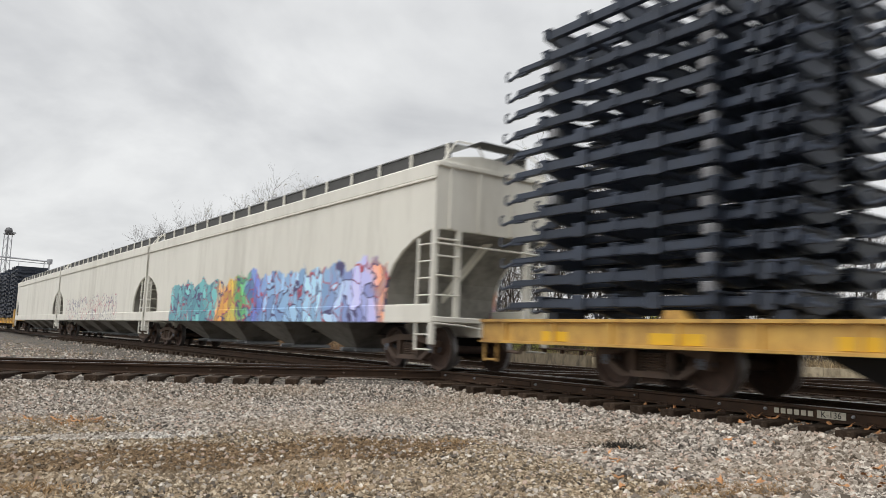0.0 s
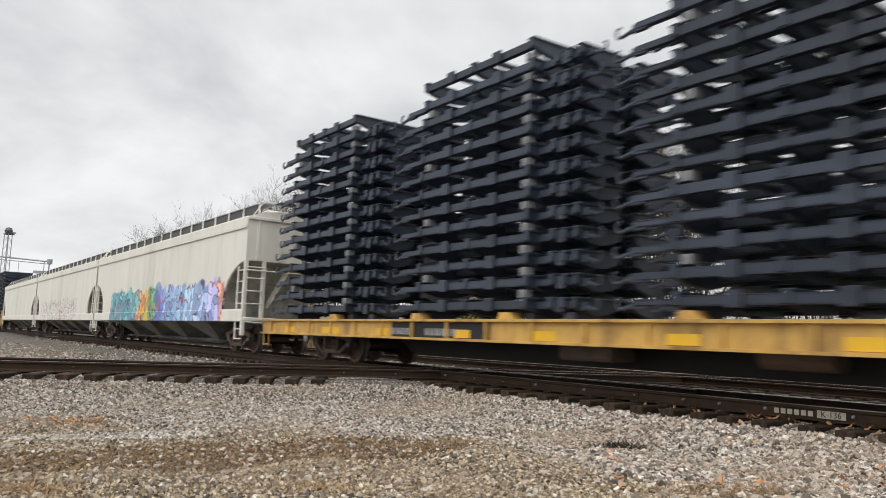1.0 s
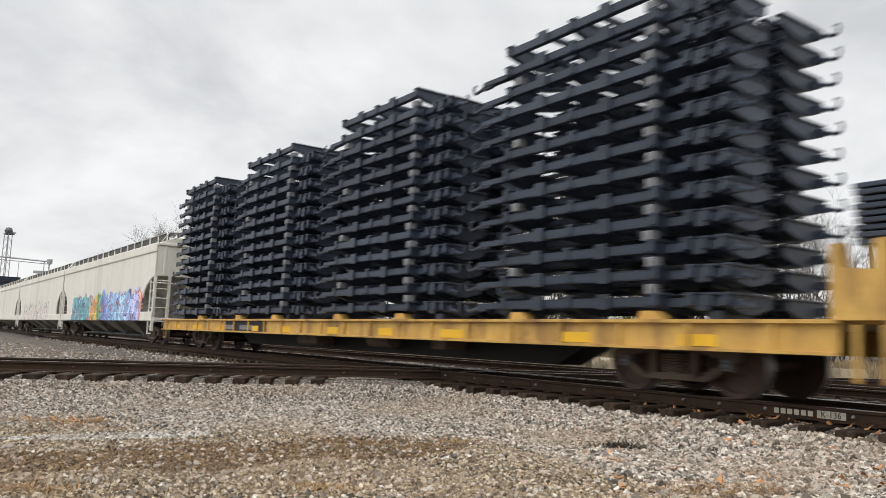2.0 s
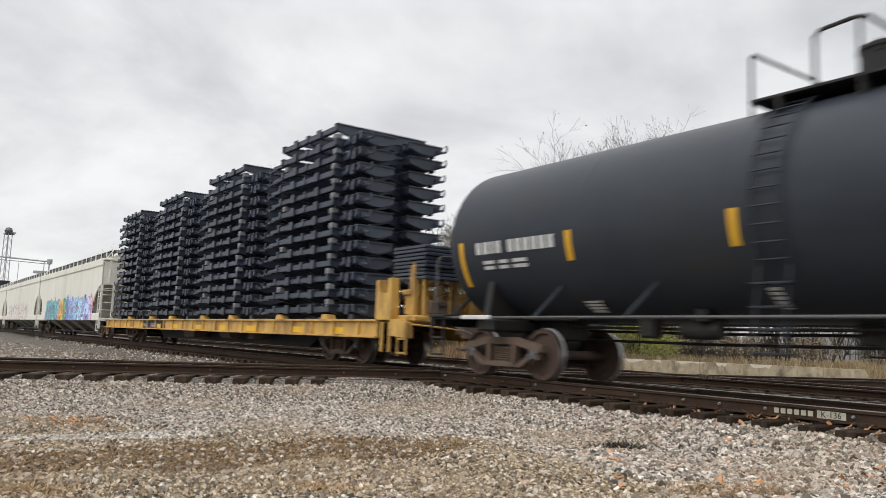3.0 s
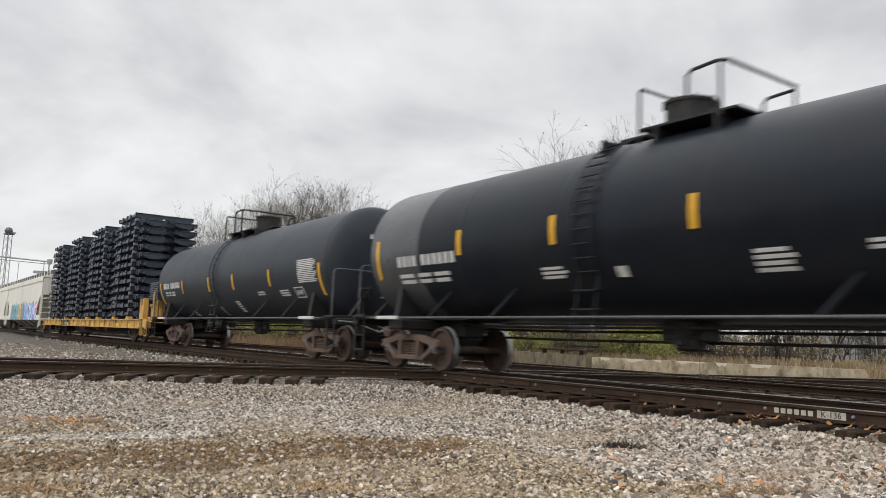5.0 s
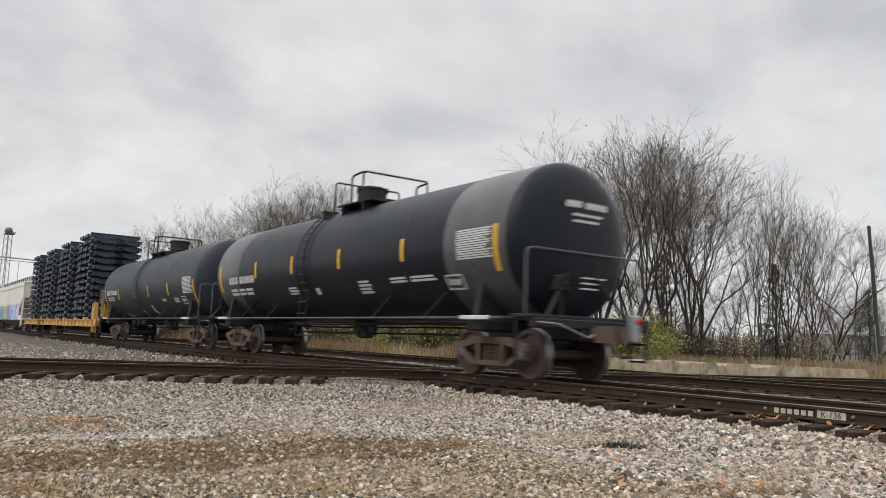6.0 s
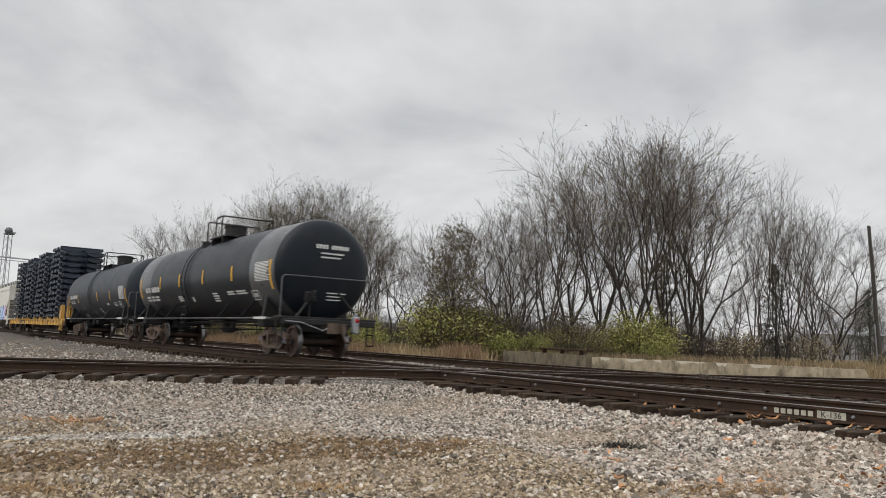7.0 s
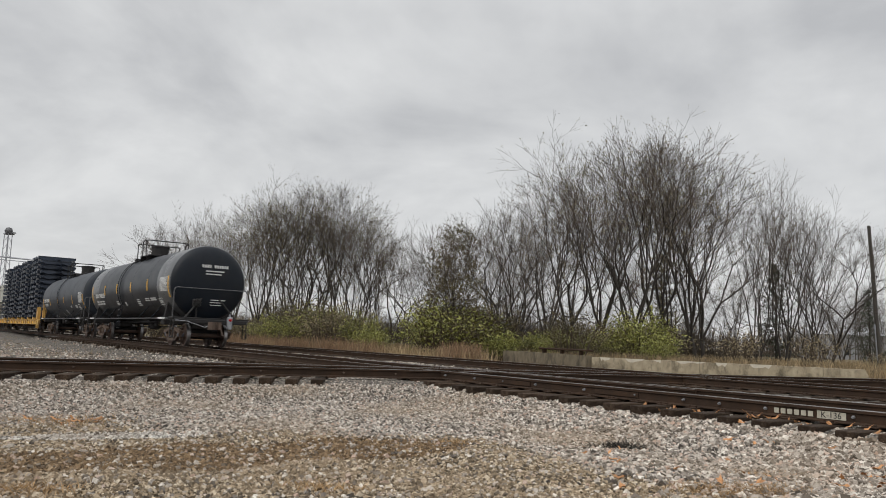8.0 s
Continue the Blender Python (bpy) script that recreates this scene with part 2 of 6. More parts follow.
# ---- rolling stock: x runs the way the train goes, +y towards the camera, z = 0 on the rail tops ----
def wheelset_mesh():
    s = Shape()
    for sg in (1, -1):
        y = sg * GAUGE
        prof = [(y + sg * 0.075, 0.0), (y + sg * 0.075, 0.10), (y + sg * 0.02, 0.13), (y + sg * 0.01, 0.36), (y + sg * 0.07, 0.385), (y + sg * 0.07, 0.455)]
        s.lathe(prof, axis="y", n=32, mi=0)
        s.lathe([(y + sg * 0.07, 0.455), (y - sg * 0.035, 0.46), (y - sg * 0.045, 0.485), (y - sg * 0.07, 0.485)], axis="y", n=32, mi=1)
        s.lathe([(y - sg * 0.07, 0.485), (y - sg * 0.075, 0.38), (y - sg * 0.02, 0.34), (y - sg * 0.02, 0.14), (y - sg * 0.09, 0.1)], axis="y", n=32, mi=0)
        s.lathe([(y + sg * 0.08, 0.085), (y + sg * 0.30, 0.085), (y + sg * 0.31, 0.06), (y + sg * 0.31, 0.0)], axis="y", n=16, mi=2)
        for k in range(3):
            a = k * 2.094
            s.tube([(0.045 * math.cos(a), y + sg * 0.30, 0.045 * math.sin(a)), (0.045 * math.cos(a), y + sg * 0.33, 0.045 * math.sin(a))], 0.014, 6)
    s.tube([(0, -0.72, 0), (0, 0.72, 0)], 0.085, 16)
    return s.mesh("wheelset", [M["wheel"], M["tread"], M["cap"]], smooth=True)


def side_frame_shape():
    """A cast side frame with its two windows, bolster opening and springs."""
    s = Shape()
    y0, y1 = 0.92, 1.06
    top = [(-1.10, 0.62), (-0.85, 0.66), (-0.42, 0.75), (0.42, 0.75), (0.85, 0.66), (1.10, 0.62), (1.10, 0.50), (0.82, 0.53), (0.40, 0.62), (-0.40, 0.62), (-0.82, 0.53), (-1.10, 0.50)]
    s.prism(top, y0, y1)
    s.prism([(-0.42, 0.21), (0.42, 0.21), (0.42, 0.30), (-0.42, 0.30)], y0, y1)
    for sg in (1, -1):
        s.prism([(sg * 1.08, 0.52), (sg * 0.90, 0.53), (sg * 0.40, 0.22), (sg * 0.44, 0.30 - 0.09), (sg * 0.56, 0.21)], y0, y1)
        s.prism([(sg * 0.30, 0.28), (sg * 0.40, 0.28), (sg * 0.40, 0.66), (sg * 0.30, 0.66)], y0, y1)
        s.prism([(sg * 0.78, 0.56), (sg * 1.02, 0.56), (sg * 1.02, 0.36), (sg * 0.94, 0.36), (sg * 0.94, 0.45), (sg * 0.84, 0.45), (sg * 0.84, 0.36), (sg * 0.78, 0.36)], y0 + 0.02, y1 - 0.02)
    return s


def truck_parts(car, x, meshes, sets):
    """A two-axle truck under a car; returns its wheelsets."""
    body = part("truck", meshes["bolster"], None, car, at=pose(x, 0, 0))
    for turn in (0, 180):
        part("side_frame", meshes["side_frame"], None, body, at=pose(0, 0, 0, 0, 0, turn))
    for k in (-0.14, 0.0, 0.14):
        for sg in (1, -1):
            part("spring", meshes["spring"], None, body, at=pose(k, sg * 0.99, 0.30))
    for ax in (0.89, -0.89):
        w = part("wheelset", meshes["wheelset"], None, body, at=pose(ax, 0, 0.457))
        sets.append((w, ax))


def truck_meshes():
    b = Shape()
    b.box(-0.20, 0.20, -0.95, 0.95, 0.45, 0.72, 0.04)
    b.lathe([(0.70, 0.30), (0.80, 0.30), (0.80, 0.0)], axis="z", n=20)
    for sg in (1, -1):
        b.box(sg * 0.45 - 0.06, sg * 0.45 + 0.06, -0.80, 0.80, 0.30, 0.42, 0.02)
        b.box(sg * 0.42 - 0.05, sg * 0.42 + 0.05, 0.62, 0.80, 0.28, 0.62, 0.02)
        b.box(sg * 0.42 - 0.05, sg * 0.42 + 0.05, -0.80, -0.62, 0.28, 0.62, 0.02)
    sp = Shape()
    sp.lathe([(0.0, 0.055)] + [(0.02 + 0.02 * i, 0.062 if i % 2 else 0.045) for i in range(13)] + [(0.28, 0.05)], axis="z", n=10)
    sf = side_frame_shape().mesh("side_frame", [M["truck"]])
    return {"bolster": b.mesh("truck", [M["under"]]), "side_frame": sf, "spring": sp.mesh("spring", [M["truck"]], smooth=True), "wheelset": wheelset_mesh()}


TRUCK = truck_meshes()


def coupler_mesh():
    s = Shape()
    s.box(0, 0.55, -0.09, 0.09, 0.76, 0.96, 0.03)
    s.prism([(0.45, -0.20), (0.62, -0.22), (0.80, -0.16), (0.82, -0.05), (0.70, -0.02), (0.68, 0.08), (0.86, 0.12), (0.88, 0.2), (0.70, 0.23), (0.45, 0.14)], 0.70, 1.0, axis="z")
    s.tube([(0.05, 0.45, 0.80), (0.3, 0.42, 0.62), (0.55, 0.38, 0.45), (0.85, 0.36, 0.48)], 0.03, 8)
    return s.mesh("coupler", [M["truck"]])


COUPLER = coupler_mesh()


def arc_pts(f, t0, t1, n):
    return [f(t0 + (t1 - t0) * i / n) for i in range(n + 1)]


def tank_car(label, shell_mat, bands, sets):
    car = thing("tank_car", label, "tank car", "train cars")
    R, ZC, LC = 1.54, 2.59, 7.56
    head = [(LC + 0.44 * math.sin(a), R * math.cos(a) ** 0.8 if a < 1.57 else 0.0) for a in [i * math.pi / 2 / 14 for i in range(15)]]
    inner = 5.65 if bands else LC
    s = Shape()
    seams = [(x + d, R + e) for x in (-4.2, -1.4, 1.4, 4.2) for d, e in ((-0.10, 0.0), (-0.06, 0.0), (-0.025, 0.0), (-0.01, 0.004), (0.01, 0.004), (0.025, 0.0), (0.06, 0.0), (0.10, 0.0))]
    s.lathe([(-inner, R)] + seams + [(inner, R)], (0, 0, ZC), n=72)
    shell = part("tank_shell", s, shell_mat, car, smooth=True)
    for sg in (1, -1):
        if bands:
            b = Shape()
            b.lathe([(sg * inner, R), (sg * (inner + 0.02), R + 0.004), (sg * (LC - 0.02), R + 0.004), (sg * LC, R)], (0, 0, ZC), n=72)
            part("end_band", b, M["band"], car, "glossier grey paint band round the shell", smooth=True)
        h = Shape()
        h.lathe([(sg * x, max(r, 0.0)) for x, r in head], (0, 0, ZC), n=72)
        part("tank_head", h, shell_mat, car, smooth=True)
    # manway, its platform and rails
    m = Shape()
    m.lathe([(ZC + R - 0.10, 0.40), (4.62, 0.40), (4.63, 0.43), (4.68, 0.43), (4.69, 0.40), (4.72, 0.30), (4.74, 0.0)], (0, 0, 0), axis="z", n=32)
    for k in range(8):
        a = k * math.pi / 4
        m.tube([(0.42 * math.cos(a), 0.42 * math.sin(a), 4.55), (0.42 * math.cos(a), 0.42 * math.sin(a), 4.70)], 0.025, 6)
    part("manway", m, M["under"], car, smooth=True)
    pa, pb = (0.30, -1.40) if bands else (1.5, -0.60)
    pf = Shape()
    for sg in (1, -1):
        pf.box(pb - 0.05, pa + 0.05, sg * 0.55 - 0.30, sg * 0.55 + 0.32, 4.10, 4.14, 0.005)
        pf.box(sg * 0.95 - 0.30, sg * 0.95 + 0.30, -0.30, 0.30, 4.19, 4.23, 0.005)
        for x in (-1.1, 0, 1.1):
            pf.box(x - 0.03, x + 0.03, sg * 0.40, sg * 0.90, 3.80, 4.10, 0.005)
    part("platform", pf, M["under"], car)
    # a plain rail across one end of the platform, a taller one with short wings across the other
    xf, xr = (0.22, -1.30) if bands else (1.42, -0.10)
    r = Shape()
    r.tube([(xf, 1.0, 3.85), (xf, 1.0, 4.70), (xf, 0.95, 4.75), (xf, -0.95, 4.75), (xf, -1.0, 4.70), (xf, -1.0, 3.85)], 0.026, 8)
    part("handrail", r, M["under"], car, smooth=True)
    r = Shape()
    r.tube([(xr + 0.62, 1.0, 4.05), (xr + 0.62, 1.0, 4.72), (xr + 0.54, 1.0, 4.79), (xr + 0.10, 1.0, 4.82), (xr, 0.90, 4.83), (xr, -0.90, 4.83), (xr + 0.10, -1.0, 4.82),
            (xr + 0.54, -1.0, 4.79), (xr + 0.62, -1.0, 4.72), (xr + 0.62, -1.0, 4.05)], 0.028, 8)
    for sg in (1, -1):
        r.tube([(xr + 0.06, sg * 0.98, 4.0), (xr + 0.06, sg * 0.98, 4.82)], 0.026, 8)
    part("handrail", r, M["under"], car, smooth=True)
    # ladders up both flanks
    for sg in (1, -1):
        for x in (0.68, 1.10):
            l = Shape()
            l.tube(arc_pts(lambda a: (x, sg * (R + 0.065) * math.cos(a), ZC + (R + 0.065) * math.sin(a)), -0.55, 1.15, 18), 0.018, 6)
            l.tube([(x, sg * (R - 0.15), ZC - 0.85), (x, sg * (R + 0.02), 0.62)], 0.018, 6)
            part("ladder_rail", l, shell_mat, car, smooth=True)
        for i in range(12):
            a = -0.50 + i * 0.145
            l = Shape()
            l.tube([(0.68, sg * (R + 0.065) * math.cos(a), ZC + (R + 0.065) * math.sin(a)), (1.10, sg * (R + 0.065) * math.cos(a), ZC + (R + 0.065) * math.sin(a))], 0.015, 6)
            part("rung", l, shell_mat, car)
        for z in (0.62, 0.92, 1.2, 1.5):
            st = Shape()
            st.box(0.62, 1.16, sg * 1.46 - 0.05, sg * 1.46 + 0.05, z, z + 0.03, 0.005)
            part("step", st, shell_mat, car)
    # side rail along the sill, with white ends and braces to the shell
    for sg in (1, -1):
        r = Shape()
        r.tube([(-7.5, sg * 1.52, 1.09), (7.5, sg * 1.52, 1.09)], 0.024, 8)
        part("side_rail", r, M["dull"], car, "thin grey pipe along the sill", smooth=True)
        for ex in (1, -1):
            b = Shape()
            b.box(ex * 6.75 - 0.42, ex * 6.75 + 0.42, sg * 1.54 - 0.03, sg * 1.54 + 0.04, 1.055, 1.13, 0.01)
            part("grab_plate", b, M["white"], car, "white painted step edge")
        for x in (-5.0, -2.9, 3.2, 5.2):
            b = Shape()
            b.tube([(x - 0.36, sg * 1.20, 1.62), (x, sg * 1.50, 1.09)], 0.032, 6)
            part("brace", b, shell_mat, car)
    # underframe at both ends
    for ex in (1, -1):
        u = Shape()
        u.box(min(ex * 5.6, ex * 8.30), max(ex * 5.6, ex * 8.30), -0.30, 0.30, 0.72, 1.14, 0.03)
        u.box(ex * 6.6 - 0.25, ex * 6.6 + 0.25, -1.45, 1.45, 0.84, 1.08, 0.04)
        u.prism([(-1.42, 1.08), (1.42, 1.08), (1.30, 1.80), (0.9, 1.40), (0, 1.10), (-0.9, 1.40), (-1.30, 1.80)], ex * 6.52, ex * 6.68, axis="x")
        u.prism([(-0.6, 1.08), (0.6, 1.08), (0.6, 1.27), (0, 1.14), (-0.6, 1.27)], ex * 5.1, ex * 7.2, axis="x")
        part("stub_sill", u, M["under"], car)
        e = Shape()
        e.box(min(ex * 7.75, ex * 8.30), max(ex * 7.75, ex * 8.30), -1.55, 1.55, 1.10, 1.16, 0.01)
        e.box(min(ex * 8.18, ex * 8.32), max(ex * 8.18, ex * 8.32), -1.50, 1.50, 0.93, 1.10, 0.02)
        for sg in (1, -1):
            e.tube([(ex * 6.7, sg * 1.48, 1.09), (ex * 8.25, sg * 1.48, 1.09)], 0.035, 6)
        part("end_platform", e, M["under"], car)
        r = Shape()
        r.tube([(ex * 8.10, -1.50, 1.12), (ex * 8.10, -1.50, 2.22), (ex * 8.10, -1.46, 2.30), (ex * 8.10, -1.38, 2.33), (ex * 8.10, 1.38, 2.33), (ex * 8.10, 1.46, 2.30), (ex * 8.10, 1.50, 2.22), (ex * 8.10, 1.50, 1.12)], 0.020, 8)
        part("end_handrail", r, M["dull"], car, smooth=True)
        for sg in (1, -1):
            b = Shape()
            b.tube([(ex * 8.15, sg * 1.05, 1.12), (ex * 7.95, sg * 0.35, 1.95)], 0.04, 6)
            part("brace", b, M["under"], car)
            g = Shape()
            for z in (0.35, 0.68):
                g.box(min(ex * 7.85, ex * 8.25), max(ex * 7.85, ex * 8.25), sg * 1.48 - 0.03, sg * 1.48 + 0.03, z, z + 0.04, 0.005)
            for x in (7.85, 8.25):
                g.box(ex * x - 0.02, ex * x + 0.02, sg * 1.48 - 0.02, sg * 1.48 + 0.02, 0.35, 1.1, 0.004)
            part("sill_step", g, M["under"], car)
        part("coupler", COUPLER, None, car, at=pose(ex * 8.05, 0, 0, 0, 0, 0 if ex > 0 else 180))
        c = Shape()
        c.tube([(ex * 8.40, 1.45, 1.02), (ex * 8.42, 1.0, 1.0), (ex * 8.45, 0.3, 0.78), (ex * 8.5, 0.1, 0.9)], 0.016, 6)
        part("uncoupling_lever", c, M["galv"], car)
        truck_parts(car, ex * 6.6, TRUCK, sets)
    bw = Shape()
    bw.lathe([(0, 0.17), (0.02, 0.18), (0.04, 0.17)], (-8.12, 0.55, 1.75), n=24)
    for k in range(4):
        a = k * math.pi / 4
        bw.tube([(-8.09, 0.55 - 0.17 * math.cos(a), 1.75 - 0.17 * math.sin(a)), (-8.09, 0.55 + 0.17 * math.cos(a), 1.75 + 0.17 * math.sin(a))], 0.015, 6)
    bw.box(-8.08, -7.75, 0.40, 0.70, 1.60, 1.90, 0.03)
    bw.tube([(-8.0, 0.55, 1.6), (-8.0, 0.55, 1.12)], 0.03, 6)
    part("brake_wheel", bw, M["under"], car)
    # valves, brake tank and pipes below
    v = Shape()
    v.lathe([(0.62, 0.16), (0.66, 0.24), (0.80, 0.24), (0.86, 0.18), (1.14, 0.30)], axis="z", n=20)
    v.box(-0.55, 0.55, -0.06, 0.06, 0.78, 1.13, 0.02)
    v.box(-0.10, 0.10, -0.32, 0.32, 0.70, 0.80, 0.02)
    part("outlet_valve", v, M["under"], car, smooth=True)
    v = Shape()
    v.lathe([(2.2, 0.0), (2.2, 0.11), (2.25, 0.14), (2.85, 0.14), (2.9, 0.11), (2.9, 0.0)], (0, 0.55, 0.94), n=20)
    v.box(3.35, 3.65, 0.40, 0.70, 0.80, 1.10, 0.04)
    v.box(2.3, 2.5, 0.3, 0.8, 1.05, 1.25, 0.02)
    if not bands:
        part("brake_reservoir", v, M["under"], car, smooth=True)
    for y, z in ((-0.55, 0.93), (-0.30, 0.76), (0.2, 0.98)):
        p = Shape()
        p.tube([(-6.4, y, z), (-3, y, z + 0.02), (0, y, z), (3, y, z - 0.02), (6.4, y, z)], 0.026, 6)
        part("brake_pipe", p, M["under"], car)
    # reflective strips follow the curve of the shell
    def strip(x, z0, z1, w, rr=R):
        st = Shape()
        a0, a1 = math.asin((z0 - ZC) / R), math.asin(max(-1, min(1, (z1 - ZC) / R)))
        rows = 7
        vs, fs = [], []
        for i in range(rows):
            a = a0 + (a1 - a0) * i / (rows - 1)
            for xx in (x - w / 2, x + w / 2):
                for rad in (rr + 0.004, rr + 0.010):
                    vs.append((xx, rad * math.cos(a), ZC + rad * math.sin(a)))
        for i in range(rows - 1):
            k = i * 4
            fs += [(k + 1, k + 3, k + 7, k + 5), (k, k + 4, k + 6, k + 2), (k, k + 1, k + 5, k + 4), (k + 2, k + 6, k + 7, k + 3)]
        fs += [(0, 2, 3, 1), (rows * 4 - 4, rows * 4 - 3, rows * 4 - 1, rows * 4 - 2)]
        st.add(vs, fs)
        part("reflective_strip", st, M["reflect"], car, "yellow reflective strip")
    dz = 0.22 if bands else -0.06
    for x in (-4.10, -1.18, 1.60, 4.22) if bands else (-3.98, -0.98, 1.38, 4.40):
        strip(x, 2.08 + dz, 2.57 + dz, 0.12)
    for x in (-7.28, 7.28):
        strip(x, 1.75 + dz * 0.9, 2.58 + dz * 1.05, 0.12)
    # stencils: marks that lie on the shell
    def stencil(x, z, w, h, rr=R + 0.006):
        a0, a1 = math.asin(max(-0.98, (z - ZC) / R)), math.asin(min(0.98, (z + h - ZC) / R))
        vs = [(xx, rad * math.cos(a), ZC + rad * math.sin(a)) for xx in (x, x - w) for a in (a0, a1) for rad in (rr, rr + 0.004)]
        st.add(vs, [(0, 1, 3, 2), (4, 6, 7, 5), (0, 4, 5, 1), (2, 3, 7, 6), (1, 5, 7, 3), (0, 2, 6, 4)])
    rng = random.Random(3 if bands else 4)
    x = 6.46 if bands else 6.82
    zn = 2.18 if bands else 2.26
    for i in range(11):
        if i == 4:
            x -= 0.14
            continue
        w = 0.10 if i == 2 else 0.15
        st = Shape()
        stencil(x, zn, w - 0.02, 0.22)
        part("number_bar", st, M["white"], car, "white stencil bar")
        x -= w + 0.055
    if bands:
        blocks = [(6.45, 1.95, (0.62, 0.5, 0.62), 0.075, 2), (1.99, 1.90, (0.6,), 0.045, 3), (-2.0, 1.92, (0.55,), 0.05, 4), (-3.46, 1.94, (0.7,), 0.045, 2),
                  (-4.3, 1.94, (1.0,), 0.045, 2), (-6.08, 2.15, (1.12,), 0.028, 13), (0.35, 1.72, (0.22,), 0.16, 1)]
    else:
        blocks = [(6.65, 2.08, (0.35, 0.3, 0.42), 0.06, 2), (4.55, 1.36, (0.36,), 0.03, 4), (1.16, 1.46, (0.18,), 0.035, 5), (-0.65, 1.62, (0.36,), 0.045, 5),
                  (-2.9, 1.86, (0.55,), 0.04, 2), (-4.56, 1.86, (0.6,), 0.04, 3), (-5.97, 2.03, (1.18,), 0.03, 13)]
    for bx, bz, ws, bh, rows in blocks:
        for r_ in range(rows):
            xx = bx
            for w in ws:
                st = Shape()
                stencil(xx, bz - r_ * bh * 1.6 + (0.60 if rows == 13 else 0.0), w * rng.uniform(0.8, 1.0), bh)
                part("stencil_line", st, M["white"], car, "small white stencil line")
                xx -= w + 0.08
    for a, b_, w, h in ((-5.55, 1.66, 0.55, 0.03), (-5.55, 1.92, 0.55, 0.03), (-5.55, 1.69, 0.035, 0.23), (-6.07, 1.69, 0.035, 0.23), (-5.66, 1.75, 0.12, 0.11), (-5.84, 1.75, 0.14, 0.11)):
        st = Shape()
        stencil(a, b_, w, h)
        part("panel_line", st, M["white"], car, "white line of a stencilled panel")
    # marks on the rear head, in bars
    def head_mark(y, z, w, h):
        st = Shape()
        r2 = math.hypot(y - w / 2, z - ZC) / R
        xx = -(LC + 0.44 * math.sqrt(max(0, 1 - r2 ** 2.5))) - 0.012
        st.box(xx - 0.006, xx + 0.02, y - w, y, z, z + h, 0.002)
        part("stencil_line", st, M["white"], car, "small white stencil line")
    y = 0.42
    for i in range(11):
        if i != 4:
            head_mark(y, 3.20, 0.075, 0.12)
        y -= 0.10
    for r_ in range(2):
        head_mark(0.27, 3.04 - r_ * 0.12, 0.75 - 0.1 * r_, 0.045)
    for r_ in range(3):
        head_mark(0.0, 1.88 - r_ * 0.10, 0.62 - 0.08 * r_, 0.03)
    if bands:
        # the marker hung on the last coupler
        d = Shape()
        d.box(-8.80, -8.62, -0.68, -0.50, 0.72, 1.22, 0.03)
        d.tube([(-8.71, -0.59, 1.2), (-8.71, -0.59, 1.34)], 0.03, 8)
        eot = part("end_marker", d, M["galv"], car, "pale grey end-of-train marker")
        l = Shape()
        l.lathe([(-0.02, 0.06), (-0.05, 0.05), (-0.07, 0.0)], (-8.80, -0.59, 1.10), n=16)
        part("red_lens", l, M["lens"], eot, "small red lamp lens", smooth=True)
    return car


